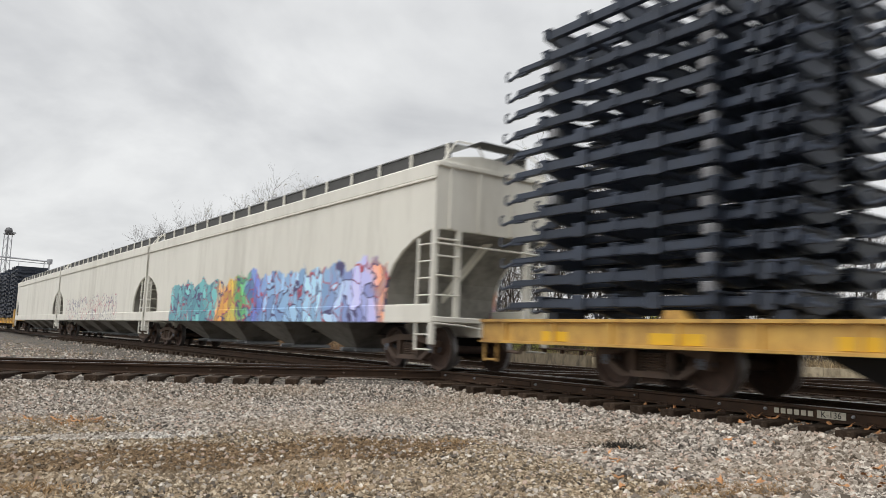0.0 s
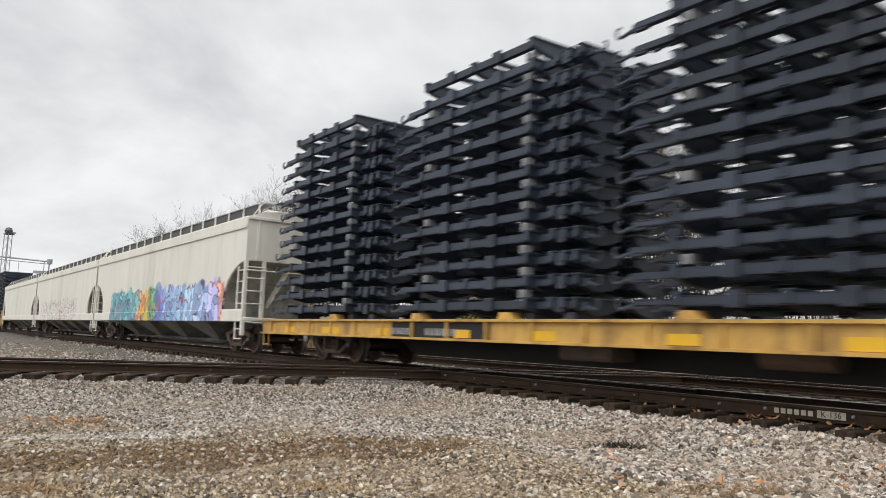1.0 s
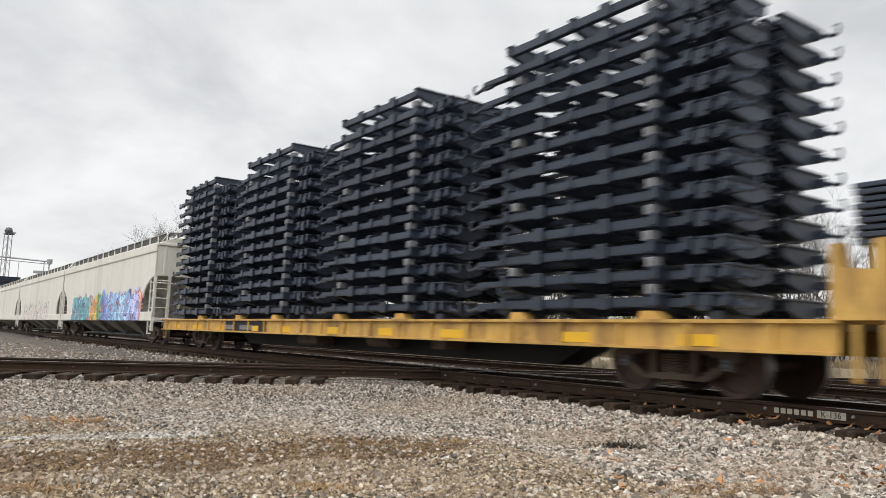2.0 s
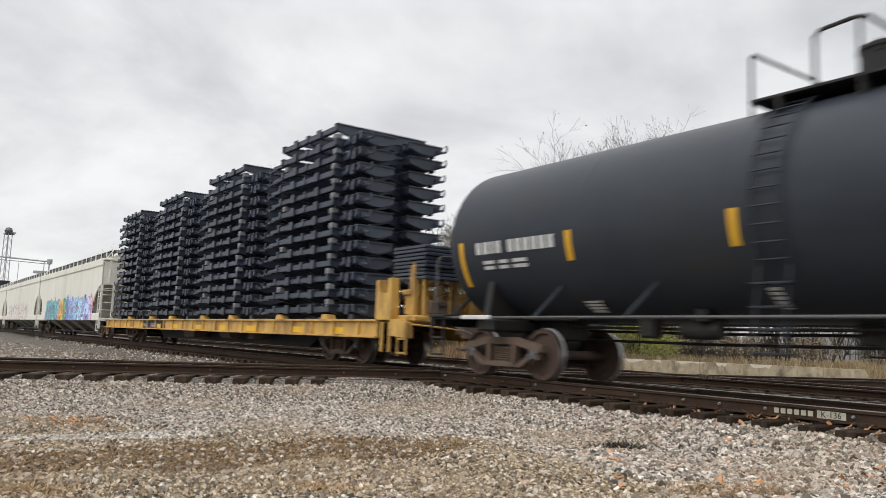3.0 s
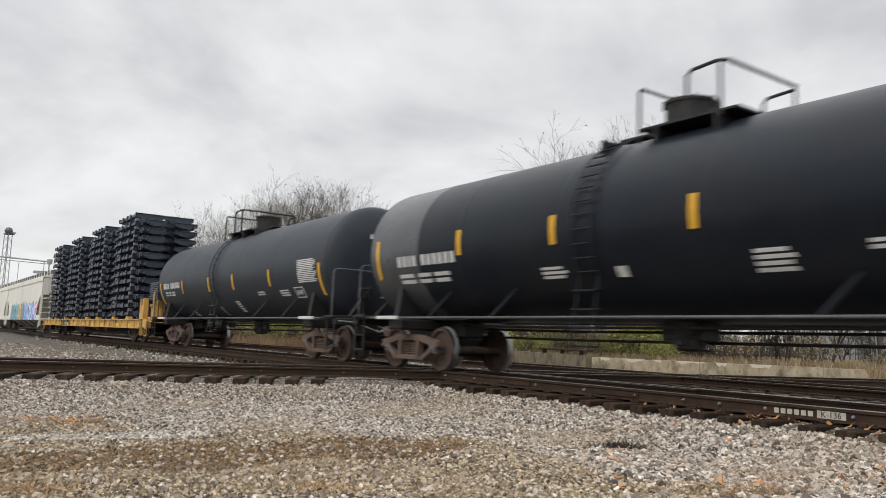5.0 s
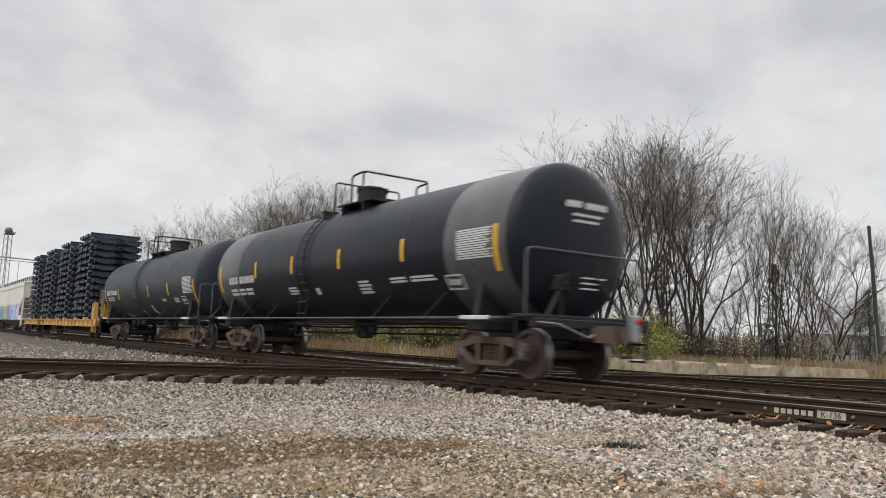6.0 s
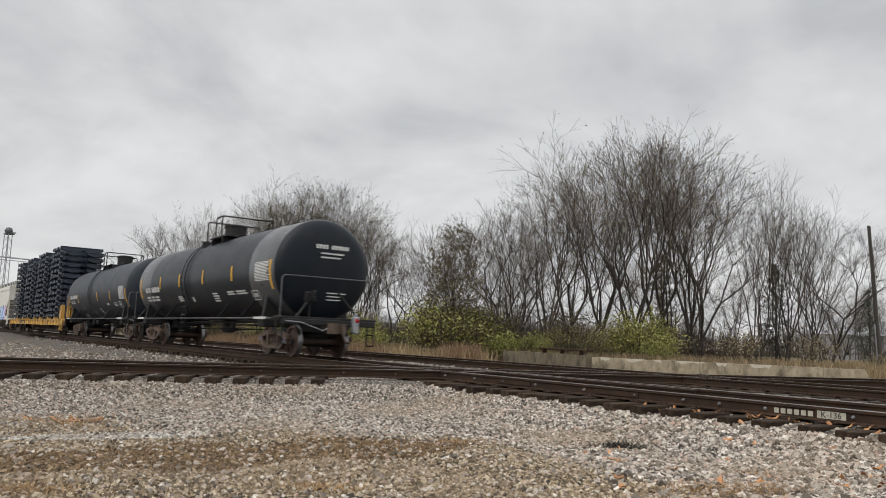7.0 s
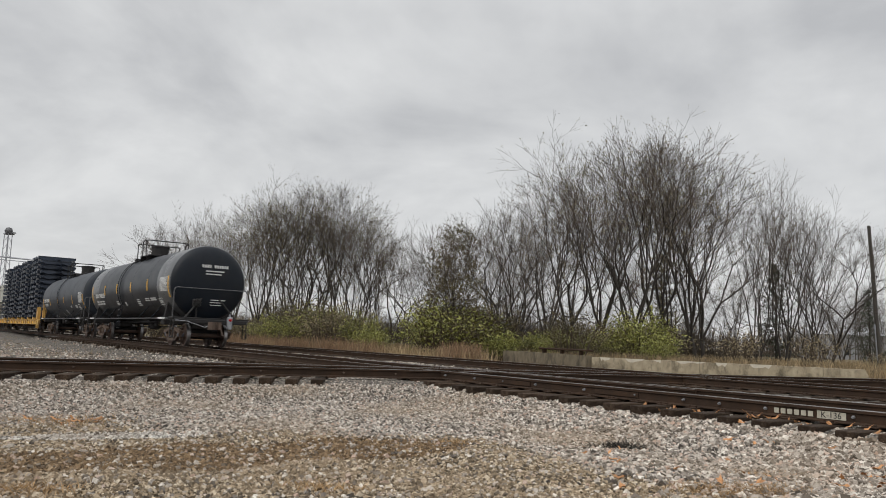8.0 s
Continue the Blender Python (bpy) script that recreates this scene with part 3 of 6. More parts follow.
def graffiti_paint(name, x0, x1, z1, colours, strength):
    """Car paint with spray-painted shapes low on the side."""
    m = M["hopper"].copy()
    m.name = name
    nt = m.node_tree
    b = nt.nodes["Principled BSDF"]
    L, A = nt.links.new, nt.nodes.new
    base = b.inputs["Base Color"].links[0].from_socket
    co = A("ShaderNodeTexCoord")
    sep = A("ShaderNodeSeparateXYZ")
    L(co.outputs["Object"], sep.inputs[0])
    wob = A("ShaderNodeTexNoise"); wob.inputs["Scale"].default_value = 1.6; wob.inputs["Detail"].default_value = 3
    L(co.outputs["Object"], wob.inputs["Vector"])
    # colour along the side, bent by noise
    w1 = A("ShaderNodeMath"); w1.operation = "MULTIPLY_ADD"; w1.inputs[1].default_value = 2.4
    L(wob.outputs["Fac"], w1.inputs[0]); L(sep.outputs["X"], w1.inputs[2])
    pos = A("ShaderNodeMapRange"); pos.inputs["From Min"].default_value, pos.inputs["From Max"].default_value = x1 + 1.2, x0 + 1.2
    L(w1.outputs[0], pos.inputs["Value"])
    ramp = A("ShaderNodeValToRGB")
    ramp.color_ramp.interpolation = "EASE"
    while len(ramp.color_ramp.elements) < len(colours):
        ramp.color_ramp.elements.new(0.5)
    for e, (p, c) in zip(ramp.color_ramp.elements, colours):
        e.position, e.color = p, (*c, 1)
    L(pos.outputs["Result"], ramp.inputs[0])
    # letters: warped angular cells in lighter and darker tones, with outlines
    warp = A("ShaderNodeTexNoise"); warp.inputs["Scale"].default_value = 1.7; warp.inputs["Detail"].default_value = 2
    L(co.outputs["Object"], warp.inputs["Vector"])
    shift = A("ShaderNodeVectorMath"); shift.operation = "MULTIPLY_ADD"; shift.inputs[1].default_value = (0.9, 0.0, 0.9)
    L(warp.outputs["Color"], shift.inputs[0]); L(co.outputs["Object"], shift.inputs[2])
    flat_ = A("ShaderNodeMapping"); flat_.inputs["Scale"].default_value = (1.0, 0.0, 0.75); flat_.inputs["Rotation"].default_value = (0, radians(14), 0)
    L(shift.outputs[0], flat_.inputs[0])
    cell = A("ShaderNodeTexVoronoi"); cell.inputs["Scale"].default_value = 2.7 if strength > 0.8 else 2.6
    edge = A("ShaderNodeTexVoronoi"); edge.feature = "DISTANCE_TO_EDGE"; edge.inputs["Scale"].default_value = cell.inputs["Scale"].default_value
    L(flat_.outputs[0], cell.inputs["Vector"]); L(flat_.outputs[0], edge.inputs["Vector"])
    csep = A("ShaderNodeSeparateColor"); L(cell.outputs["Color"], csep.inputs[0])
    tone = A("ShaderNodeValToRGB")
    tone.color_ramp.elements[0].position, tone.color_ramp.elements[0].color = 0.0, (0.55, 0.6, 0.8, 1)
    tone.color_ramp.elements[1].position, tone.color_ramp.elements[1].color = 1.0, (1.9, 1.7, 1.6, 1)
    mid = tone.color_ramp.elements.new(0.55); mid.color = (1.0, 1.05, 1.1, 1)
    L(csep.outputs[0], tone.inputs[0])
    tint = A("ShaderNodeMix"); tint.data_type = "RGBA"; tint.blend_type = "MULTIPLY"; tint.inputs[0].default_value = 0.9
    L(ramp.outputs["Color"], tint.inputs[6]); L(tone.outputs["Color"], tint.inputs[7])
    line = A("ShaderNodeMapRange"); line.inputs["From Min"].default_value, line.inputs["From Max"].default_value = 0.055, 0.03
    L(edge.outputs["Distance"], line.inputs["Value"])
    ink = A("ShaderNodeMix"); ink.data_type = "RGBA"; ink.inputs[6].default_value, ink.inputs[7].default_value = (0.05, 0.04, 0.16, 1), (0.5, 0.06, 0.10, 1)
    hard = A("ShaderNodeMath"); hard.operation = "GREATER_THAN"; hard.inputs[1].default_value = 0.62
    L(csep.outputs[1], hard.inputs[0]); L(hard.outputs[0], ink.inputs[0])
    mulc = A("ShaderNodeMix"); mulc.data_type = "RGBA"
    L(line.outputs["Result"], mulc.inputs[0]); L(tint.outputs[2], mulc.inputs[6]); L(ink.outputs[2], mulc.inputs[7])
    # outline of the painted field: ragged top, clear ends
    n2 = A("ShaderNodeTexNoise"); n2.inputs["Scale"].default_value = 1.3; n2.inputs["Detail"].default_value = 4
    L(co.outputs["Object"], n2.inputs["Vector"])
    zz = A("ShaderNodeMath"); zz.operation = "MULTIPLY_ADD"; zz.inputs[1].default_value = 1.3
    L(n2.outputs["Fac"], zz.inputs[0]); L(sep.outputs["Z"], zz.inputs[2])
    mz = A("ShaderNodeMapRange"); mz.inputs["From Min"].default_value, mz.inputs["From Max"].default_value = z1 + 0.68, z1 + 0.62
    L(zz.outputs[0], mz.inputs["Value"])
    xx = A("ShaderNodeMath"); xx.operation = "MULTIPLY_ADD"; xx.inputs[1].default_value = 0.9
    L(n2.outputs["Fac"], xx.inputs[0]); L(sep.outputs["X"], xx.inputs[2])
    ma = A("ShaderNodeMapRange"); ma.inputs["From Min"].default_value, ma.inputs["From Max"].default_value = x0 + 0.40, x0 + 0.48
    mb = A("ShaderNodeMapRange"); mb.inputs["From Min"].default_value, mb.inputs["From Max"].default_value = x1 + 0.48, x1 + 0.40
    L(xx.outputs[0], ma.inputs["Value"]); L(xx.outputs[0], mb.inputs["Value"])
    p1 = A("ShaderNodeMath"); p1.operation = "MULTIPLY"; L(ma.outputs["Result"], p1.inputs[0]); L(mb.outputs["Result"], p1.inputs[1])
    p2 = A("ShaderNodeMath"); p2.operation = "MULTIPLY"; L(p1.outputs[0], p2.inputs[0]); L(mz.outputs["Result"], p2.inputs[1])
    p3 = A("ShaderNodeMath"); p3.operation = "MULTIPLY"
    L(p2.outputs[0], p3.inputs[0])
    if strength < 0.8:
        # thin scrawled lines only
        thin = A("ShaderNodeMapRange"); thin.inputs["From Min"].default_value, thin.inputs["From Max"].default_value = 0.05, 0.02
        thin.inputs["To Max"].default_value = strength
        L(edge.outputs["Distance"], thin.inputs["Value"]); L(thin.outputs["Result"], p3.inputs[1])
    else:
        p3.inputs[1].default_value = strength
    fin = A("ShaderNodeMix"); fin.data_type = "RGBA"
    L(p3.outputs[0], fin.inputs[0]); L(base, fin.inputs[6]); L(mulc.outputs[2], fin.inputs[7])
    L(fin.outputs[2], b.inputs["Base Color"])
    return m


GRAFFITI = graffiti_paint("cream_paint_with_bright_graffiti", -9.1, 7.2, 2.35,
                          [(0.0, (0.14, 0.42, 0.45)), (0.30, (0.12, 0.42, 0.44)), (0.36, (0.75, 0.35, 0.06)), (0.42, (0.78, 0.58, 0.08)), (0.47, (0.12, 0.5, 0.15)),
                           (0.53, (0.12, 0.18, 0.55)), (0.62, (0.30, 0.50, 0.75)), (0.80, (0.34, 0.58, 0.78)), (0.95, (0.42, 0.45, 0.78)), (1.0, (0.75, 0.35, 0.2))], 0.95)
SCRAWL = graffiti_paint("cream_paint_with_grey_scrawl", -6.0, 8.0, 2.3, [(0.0, (0.12, 0.12, 0.13)), (1.0, (0.16, 0.15, 0.15))], 0.78)


def hopper_car(label, side_mat, sets):
    car = thing("covered_hopper", label, "hopper car", "train cars")
    H2, W = 10.92, 1.58
    cream = M["hopper"]
    # side sheets, cut away in a curve at both ends
    cut = [(9.02, 1.05), (9.05, 1.36), (9.06, 1.62), (9.14, 1.95), (9.35, 2.25), (9.70, 2.52), (10.15, 2.74), (10.55, 2.86), (H2, 2.92)]
    outline = [(-x, z) for x, z in reversed(cut)] + cut + [(H2, 3.98), (-H2, 3.98)]
    for sg in (1, -1):
        s = Shape()
        s.prism(outline, sg * W, sg * (W - 0.06))
        part("side_sheet", s, side_mat, car)
        f = Shape()
        f.box(-H2, H2, min(sg * (W - 0.1), sg * (W + 0.035)), max(sg * (W - 0.1), sg * (W + 0.035)), 3.97, 4.31, 0.03)
        f.box(-H2, H2, min(sg * W, sg * (W + 0.05)), max(sg * W, sg * (W + 0.05)), 3.93, 3.98, 0.01)
        part("top_chord", f, cream, car)
        f = Shape()
        f.box(-H2, H2, min(sg * (W - 0.12), sg * (W + 0.02)), max(sg * (W - 0.12), sg * (W + 0.02)), 0.98, 1.37, 0.02)
        part("side_sill", f, side_mat, car)
    # roof, hatch coaming and running boards
    r = Shape()
    r.prism([(-W + 0.02, 4.29), (W - 0.02, 4.29), (1.2, 4.44), (0.5, 4.56), (-0.5, 4.56), (-1.2, 4.44)], -H2 + 0.02, H2 - 0.02, axis="x")
    part("roof", r, cream, car)
    for sg in (1, -1):
        # near-black strip: the shade under the running board, put into colour
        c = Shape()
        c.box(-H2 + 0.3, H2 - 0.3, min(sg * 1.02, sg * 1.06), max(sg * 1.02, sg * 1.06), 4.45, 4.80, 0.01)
        part("walkway_side", c, M["hopper_dark"], car, "dark strip standing for the shade under the roof walkway")
        c = Shape()
        c.box(-H2 + 0.25, H2 - 0.25, min(sg * 0.55, sg * 1.10), max(sg * 0.55, sg * 1.10), 4.80, 4.83, 0.01)
        part("running_board", c, M["galv"], car)
        for i in range(16):
            x = -H2 + 0.35 + i * (2 * H2 - 0.7) / 15
            p = Shape()
            p.box(x - 0.035, x + 0.035, min(sg * 1.07, sg * 1.12), max(sg * 1.07, sg * 1.12), 4.36, 4.82, 0.008)
            part("roof_post", p, cream, car)
    for i in range(6):
        h = Shape()
        x = -8.6 + i * 3.44
        h.box(x - 1.0, x + 1.0, -0.42, 0.42, 4.55, 4.80, 0.05)
        part("roof_hatch", h, cream, car)
    for ex in (1, -1):
        e = Shape()
        e.box(min(ex * (H2 - 0.05), ex * H2), max(ex * (H2 - 0.05), ex * H2), -W + 0.01, W - 0.01, 2.90, 4.30, 0.01)
        e.prism([(-W + 0.02, 4.28), (W - 0.02, 4.28), (1.2, 4.44), (0.5, 4.56), (-0.5, 4.56), (-1.2, 4.44)], ex * H2, ex * (H2 - 0.05), axis="x")
        part("end_sheet", e, cream, car)
        # slope sheet runs down and in from the end sheet; its grey holds dust and painted shade
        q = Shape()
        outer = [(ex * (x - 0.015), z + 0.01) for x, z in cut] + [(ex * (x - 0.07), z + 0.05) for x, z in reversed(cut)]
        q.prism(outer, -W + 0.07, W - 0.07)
        part("slope_sheet", q, M["hopper_bay"], car, "dusty slope sheet, greyed further for the shade under the end")
        sh = Shape()
        sh.box(min(ex * 8.9, ex * 10.95), max(ex * 8.9, ex * 10.95), -W + 0.02, W - 0.02, 1.00, 1.12, 0.02)
        sh.box(min(ex * 8.0, ex * 10.95), max(ex * 8.0, ex * 10.95), -0.35, 0.35, 0.72, 1.02, 0.02)
        part("end_sill", sh, cream, car)
        for y in (W - 0.05, 0.94, -0.94, -W + 0.05):
            p = Shape()
            wz = 0.55 if abs(y) > 1.2 else 1.05
            p.box(ex * (H2 - 0.06) - 0.06, ex * (H2 - 0.06) + 0.06, y - 0.06, y + 0.06, wz, 2.95, 0.015)
            part("end_post", p, cream, car)
        for y in (0.45, -0.45, 1.2, -1.2):
            p = Shape()
            p.box(min(ex * (H2 - 0.02), ex * (H2 + 0.035)), max(ex * (H2 - 0.02), ex * (H2 + 0.035)), y - 0.05, y + 0.05, 2.92, 4.28, 0.01)
            part("end_rib", p, cream, car)
        d = Shape()
        d.prism([(ex * 8.2, 1.10), (ex * 8.5, 1.10), (ex * (H2 - 0.15), 2.75), (ex * (H2 - 0.4), 2.75)], -0.04, 0.04)
        part("end_brace", d, cream, car)
        for sg in (1, -1):
            y = sg * (W - 0.02)
            p = Shape()
            p.box(ex * 10.32 - 0.025, ex * 10.32 + 0.025, y - 0.025, y + 0.025, 0.42, 2.74, 0.005)
            part("ladder_rail", p, cream, car)
            for i, z in enumerate((0.45, 0.75, 1.55, 1.90, 2.25, 2.60)):
                p = Shape()
                p.tube([(ex * 10.32, y, z), (ex * (H2 - 0.06), y, z)], 0.018, 6)
                part("rung", p, cream, car)
            for z in (1.55, 1.95, 2.35, 2.7):
                p = Shape()
                p.tube([(ex * (H2 + 0.02), sg * 0.94, z), (ex * (H2 + 0.02), sg * (W - 0.05), z)], 0.018, 6)
                part("rung", p, cream, car)
        p = Shape()
        p.tube([(ex * (H2 + 0.03), -W, 2.60), (ex * (H2 + 0.03), W, 2.60)], 0.02, 6)
        part("end_rail", p, cream, car)
        p = Shape()
        p.tube([(ex * (H2 + 0.10), W, 0.98), (ex * (H2 + 0.12), 0.9, 0.95), (ex * (H2 + 0.2), 0.1, 0.85)], 0.018, 6)
        part("uncoupling_lever", p, cream, car)
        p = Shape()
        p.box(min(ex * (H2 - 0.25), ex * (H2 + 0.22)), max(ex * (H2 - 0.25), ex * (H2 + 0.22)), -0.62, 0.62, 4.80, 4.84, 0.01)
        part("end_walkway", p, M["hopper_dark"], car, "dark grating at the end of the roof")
        p = Shape()
        p.box(min(ex * (H2 - 0.03), ex * (H2 + 0.06)), max(ex * (H2 - 0.03), ex * (H2 + 0.06)), -W + 0.02, W - 0.02, 4.20, 4.31, 0.015)
        part("end_chord", p, cream, car)
        for sg in (1, -1):
            p = Shape()
            p.tube([(ex * (H2 - 0.02), sg * 1.45, 4.30), (ex * (H2 - 0.02), sg * 1.15, 4.72), (ex * (H2 - 0.1), sg * 1.05, 4.82), (ex * (H2 - 0.1), sg * 0.5, 4.84), (ex * (H2 - 0.1), sg * 0.3, 4.56)], 0.02, 6)
            part("roof_grab", p, cream, car)
        part("coupler", COUPLER, None, car, at=pose(ex * 10.4, 0, 0, 0, 0, 0 if ex > 0 else 180))
        truck_parts(car, ex * 9.25, TRUCK, sets)
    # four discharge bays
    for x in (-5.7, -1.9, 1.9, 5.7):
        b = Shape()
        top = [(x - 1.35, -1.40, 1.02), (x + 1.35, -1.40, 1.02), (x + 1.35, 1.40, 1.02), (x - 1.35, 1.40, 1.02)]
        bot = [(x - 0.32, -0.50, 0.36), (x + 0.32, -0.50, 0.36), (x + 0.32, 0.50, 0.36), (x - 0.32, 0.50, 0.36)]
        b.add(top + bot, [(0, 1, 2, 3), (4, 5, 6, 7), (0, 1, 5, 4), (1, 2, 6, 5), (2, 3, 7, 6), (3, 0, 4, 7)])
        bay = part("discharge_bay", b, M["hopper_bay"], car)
        g = Shape()
        g.box(x - 0.42, x + 0.42, -0.62, 0.62, 0.26, 0.37, 0.02)
        g.tube([(x - 0.3, 0.6, 0.31), (x - 0.3, 0.95, 0.31)], 0.04, 8)
        part("outlet_gate", g, M["galv"], bay)
    c = Shape()
    c.box(-8.2, 8.2, -0.28, 0.28, 0.72, 1.0, 0.02)
    part("centre_sill", c, M["under"], car)
    return car


# dusty grey, darkened to carry the slope sheets' shade; the bays share it
M["hopper_bay"] = mat("dusty_grey_with_shade", (0.30, 0.287, 0.255), (0.20, 0.19, 0.17), 0.8, 0, 2.0, 0.1, 10, (0.07, 0.06, 0.055), 1.2, 0.7)


def flat_car(label, sets):
    car = thing("flat_car", label, "flat car", "train cars")
    X0, X1 = -13.1, 14.2
    d = Shape()
    d.box(X0, X1, -1.50, 1.50, 1.00, 1.05, 0.015)
    part("deck", d, M["deck"], car, "worn pale yellow steel deck")
    for sg in (1, -1):
        s = Shape()
        s.prism([(sg * 1.42, 0.64), (sg * 1.56, 0.64), (sg * 1.56, 0.68), (sg * 1.49, 0.685), (sg * 1.49, 1.005), (sg * 1.56, 1.012), (sg * 1.56, 1.06), (sg * 1.42, 1.06)], X0, X1, axis="x")
        part("side_sill", s, M["yellow"], car, "faded rust-stained yellow side sill")
        for i in range(22):
            x = X0 + 0.8 + i * 1.23
            r = Shape()
            r.box(x - 0.03, x + 0.03, min(sg * 1.47, sg * 1.545), max(sg * 1.47, sg * 1.545), 0.67, 1.015, 0.006)
            part("sill_rib", r, M["yellow"], car)
        for i, (x, w) in enumerate(((-11.2, 0.6), (-8.9, 0.7), (-5.6, 0.75), (-3.1, 0.6), (-0.6, 0.55), (2.2, 0.6), (4.45, 0.5), (7.4, 0.5), (9.9, 0.9), (12.3, 0.6))):
            r = Shape()
            r.box(x - w / 2, x + w / 2, min(sg * 1.488, sg * 1.496), max(sg * 1.488, sg * 1.499), 0.70, 0.86, 0.002)
            part("reflective_panel", r, M["bright"], car, "bright yellow reflective panel")
        r = Shape()
        r.box(3.6, 7.0, min(sg * 1.488, sg * 1.495), max(sg * 1.488, sg * 1.495), 0.69, 1.0, 0.002)
        part("dark_patch", r, M["under"], car, "black repainted patch on the sill")
        for x, count in ((6.98, 4), (5.70, 6)):
            for k in range(count):
                r = Shape()
                r.box(x - 0.135, x, min(sg * 1.494, sg * 1.50), max(sg * 1.494, sg * 1.50), 0.735, 0.875, 0.001)
                part("letter_bar", r, M["worn_mark"], car, "worn grey mark in the place of a letter")
                x -= 0.185
    c = Shape()
    c.prism([(X0 + 1, 0.98), (X1 - 1, 0.98), (X1 - 2, 0.72), (8.6, 0.70), (7.7, 0.28), (-7.3, 0.28), (-8.2, 0.70), (X0 + 2, 0.72)], -0.35, 0.35)
    part("centre_sill", c, M["under"], car)
    for i in range(18):
        x = X0 + 1.5 + i * 1.45
        c = Shape()
        c.box(x - 0.05, x + 0.05, -1.42, 1.42, 0.84, 1.0, 0.01)
        part("crossbearer", c, M["under"], car)
    for name_, build in (("valve_box", lambda q: q.box(1.0, 2.2, 0.55, 1.15, 0.40, 0.85, 0.05)), ("air_reservoir", lambda q: q.lathe([(-2.4, 0), (-2.4, 0.2), (-1.4, 0.2), (-1.4, 0)], (0, 0.8, 0.62), n=18)),
                         ("brake_cylinder", lambda q: q.box(-4.8, -4.3, 0.5, 1.1, 0.45, 0.9, 0.04))):
        b = Shape()
        build(b)
        part(name_, b, M["truck"], car)
    # stake pockets and blocks along the deck
    for x in (10.0, 6.2, 3.3, -0.6, -3.5, -7.4, -10.3):
        for y in (1.28, -1.28):
            k = Shape()
            k.prism([(x - 0.22, 1.05), (x + 0.22, 1.05), (x + 0.15, 1.19), (x - 0.10, 1.19)], y - 0.12, y + 0.12)
            part("deck_block", k, M["yellow"], car)
    # raised yellow end at the rear
    for sg in (1, -1):
        ya, yb = sorted((sg * 1.50, sg * 1.30))
        e = Shape()
        e.prism([(-13.02, 1.05), (-13.02, 1.93), (-13.14, 1.95), (-13.18, 1.66), (-13.50, 1.62), (-13.53, 1.96), (-13.66, 1.98), (-13.70, 1.30), (-13.66, 1.05)], ya, yb)
        part("end_post", e, M["yellow"], car, "forked yellow steel end post")
        e = Shape()
        e.prism([(-13.66, 1.06), (-13.66, 0.70), (-14.28, 0.66), (-14.28, 0.98), (-13.95, 1.06)], ya, yb)
        part("end_gusset", e, M["yellow"], car)
    e = Shape()
    e.box(-14.3, -13.05, -1.28, 1.28, 1.02, 1.16, 0.03)
    e.box(-13.95, -13.75, -1.2, 1.2, 1.16, 1.62, 0.03)
    e.box(-14.02, -13.72, -1.25, 1.25, 1.60, 1.72, 0.02)
    part("end_bolster", e, M["yellow"], car, "raised yellow steel end bulkhead")
    for y, hh in ((1.12, 2.25), (0.86, 2.05), (0.45, 2.42), (0.05, 2.2), (-0.4, 2.4), (-0.9, 2.1)):
        p = Shape()
        p.box(-14.10, -13.92, y - 0.08, y + 0.08, 1.14, hh, 0.02)
        p.tube([(-14.01, y, hh), (-14.01, y, hh + 0.08)], 0.05, 8)
        part("end_stanchion", p, M["yellow"], car)
    for z in (1.86, 2.14):
        p = Shape()
        p.box(-14.06, -13.98, -0.95, 1.18, z - 0.035, z + 0.035, 0.008)
        part("end_bar", p, M["yellow"], car)
    p = Shape()
    p.box(-14.30, -14.10, 0.25, 0.85, 1.20, 1.50, 0.03)
    part("brake_housing", p, M["truck"], car, "rusty hand brake housing")
    w = Shape()
    w.lathe([(-0.02, 0.24), (0.02, 0.27), (0.05, 0.24)], (-14.32, 0.55, 1.62), n=20)
    w.tube([(-14.30, 0.31, 1.62), (-14.30, 0.79, 1.62)], 0.015, 6)
    w.tube([(-14.30, 0.55, 1.38), (-14.30, 0.55, 1.86)], 0.015, 6)
    part("brake_wheel", w, M["truck"], car)
    for sg in (1, -1):
        for x in (-13.3, -13.62):
            l = Shape()
            l.box(x - 0.03, x + 0.03, sg * 1.47 - 0.03, sg * 1.47 + 0.03, 0.34, 1.0, 0.006)
            part("end_hanger", l, M["yellow"], car)
    for sg in (1, -1):
        l = Shape()
        for x in (-13.95, -14.28):
            l.box(x - 0.02, x + 0.02, sg * 1.46 - 0.02, sg * 1.46 + 0.02, 0.30, 1.1, 0.004)
        for z in (0.32, 0.62):
            l.box(-14.28, -13.95, sg * 1.46 - 0.02, sg * 1.46 + 0.02, z, z + 0.04, 0.004)
        part("sill_step", l, M["yellow"], car)
        l = Shape()
        for x in (14.15, 13.8):
            l.box(x - 0.02, x + 0.02, sg * 1.46 - 0.02, sg * 1.46 + 0.02, 0.30, 0.7, 0.004)
        l.box(13.8, 14.15, sg * 1.46 - 0.02, sg * 1.46 + 0.02, 0.32, 0.36, 0.004)
        part("sill_step", l, M["yellow"], car)
    l = Shape()
    l.tube([(-14.35, 1.1, 1.1), (-14.35, 1.1, 2.0), (-14.35, 0.4, 2.0), (-14.35, 0.4, 1.1)], 0.025, 6)
    l.tube([(-14.4, 1.4, 0.95), (-14.45, 0.5, 0.9), (-14.5, 0.1, 0.85)], 0.02, 6)
    part("end_rail", l, M["yellow"], car)
    part("coupler", COUPLER, None, car, at=pose(-14.1, 0, 0, 0, 0, 180))
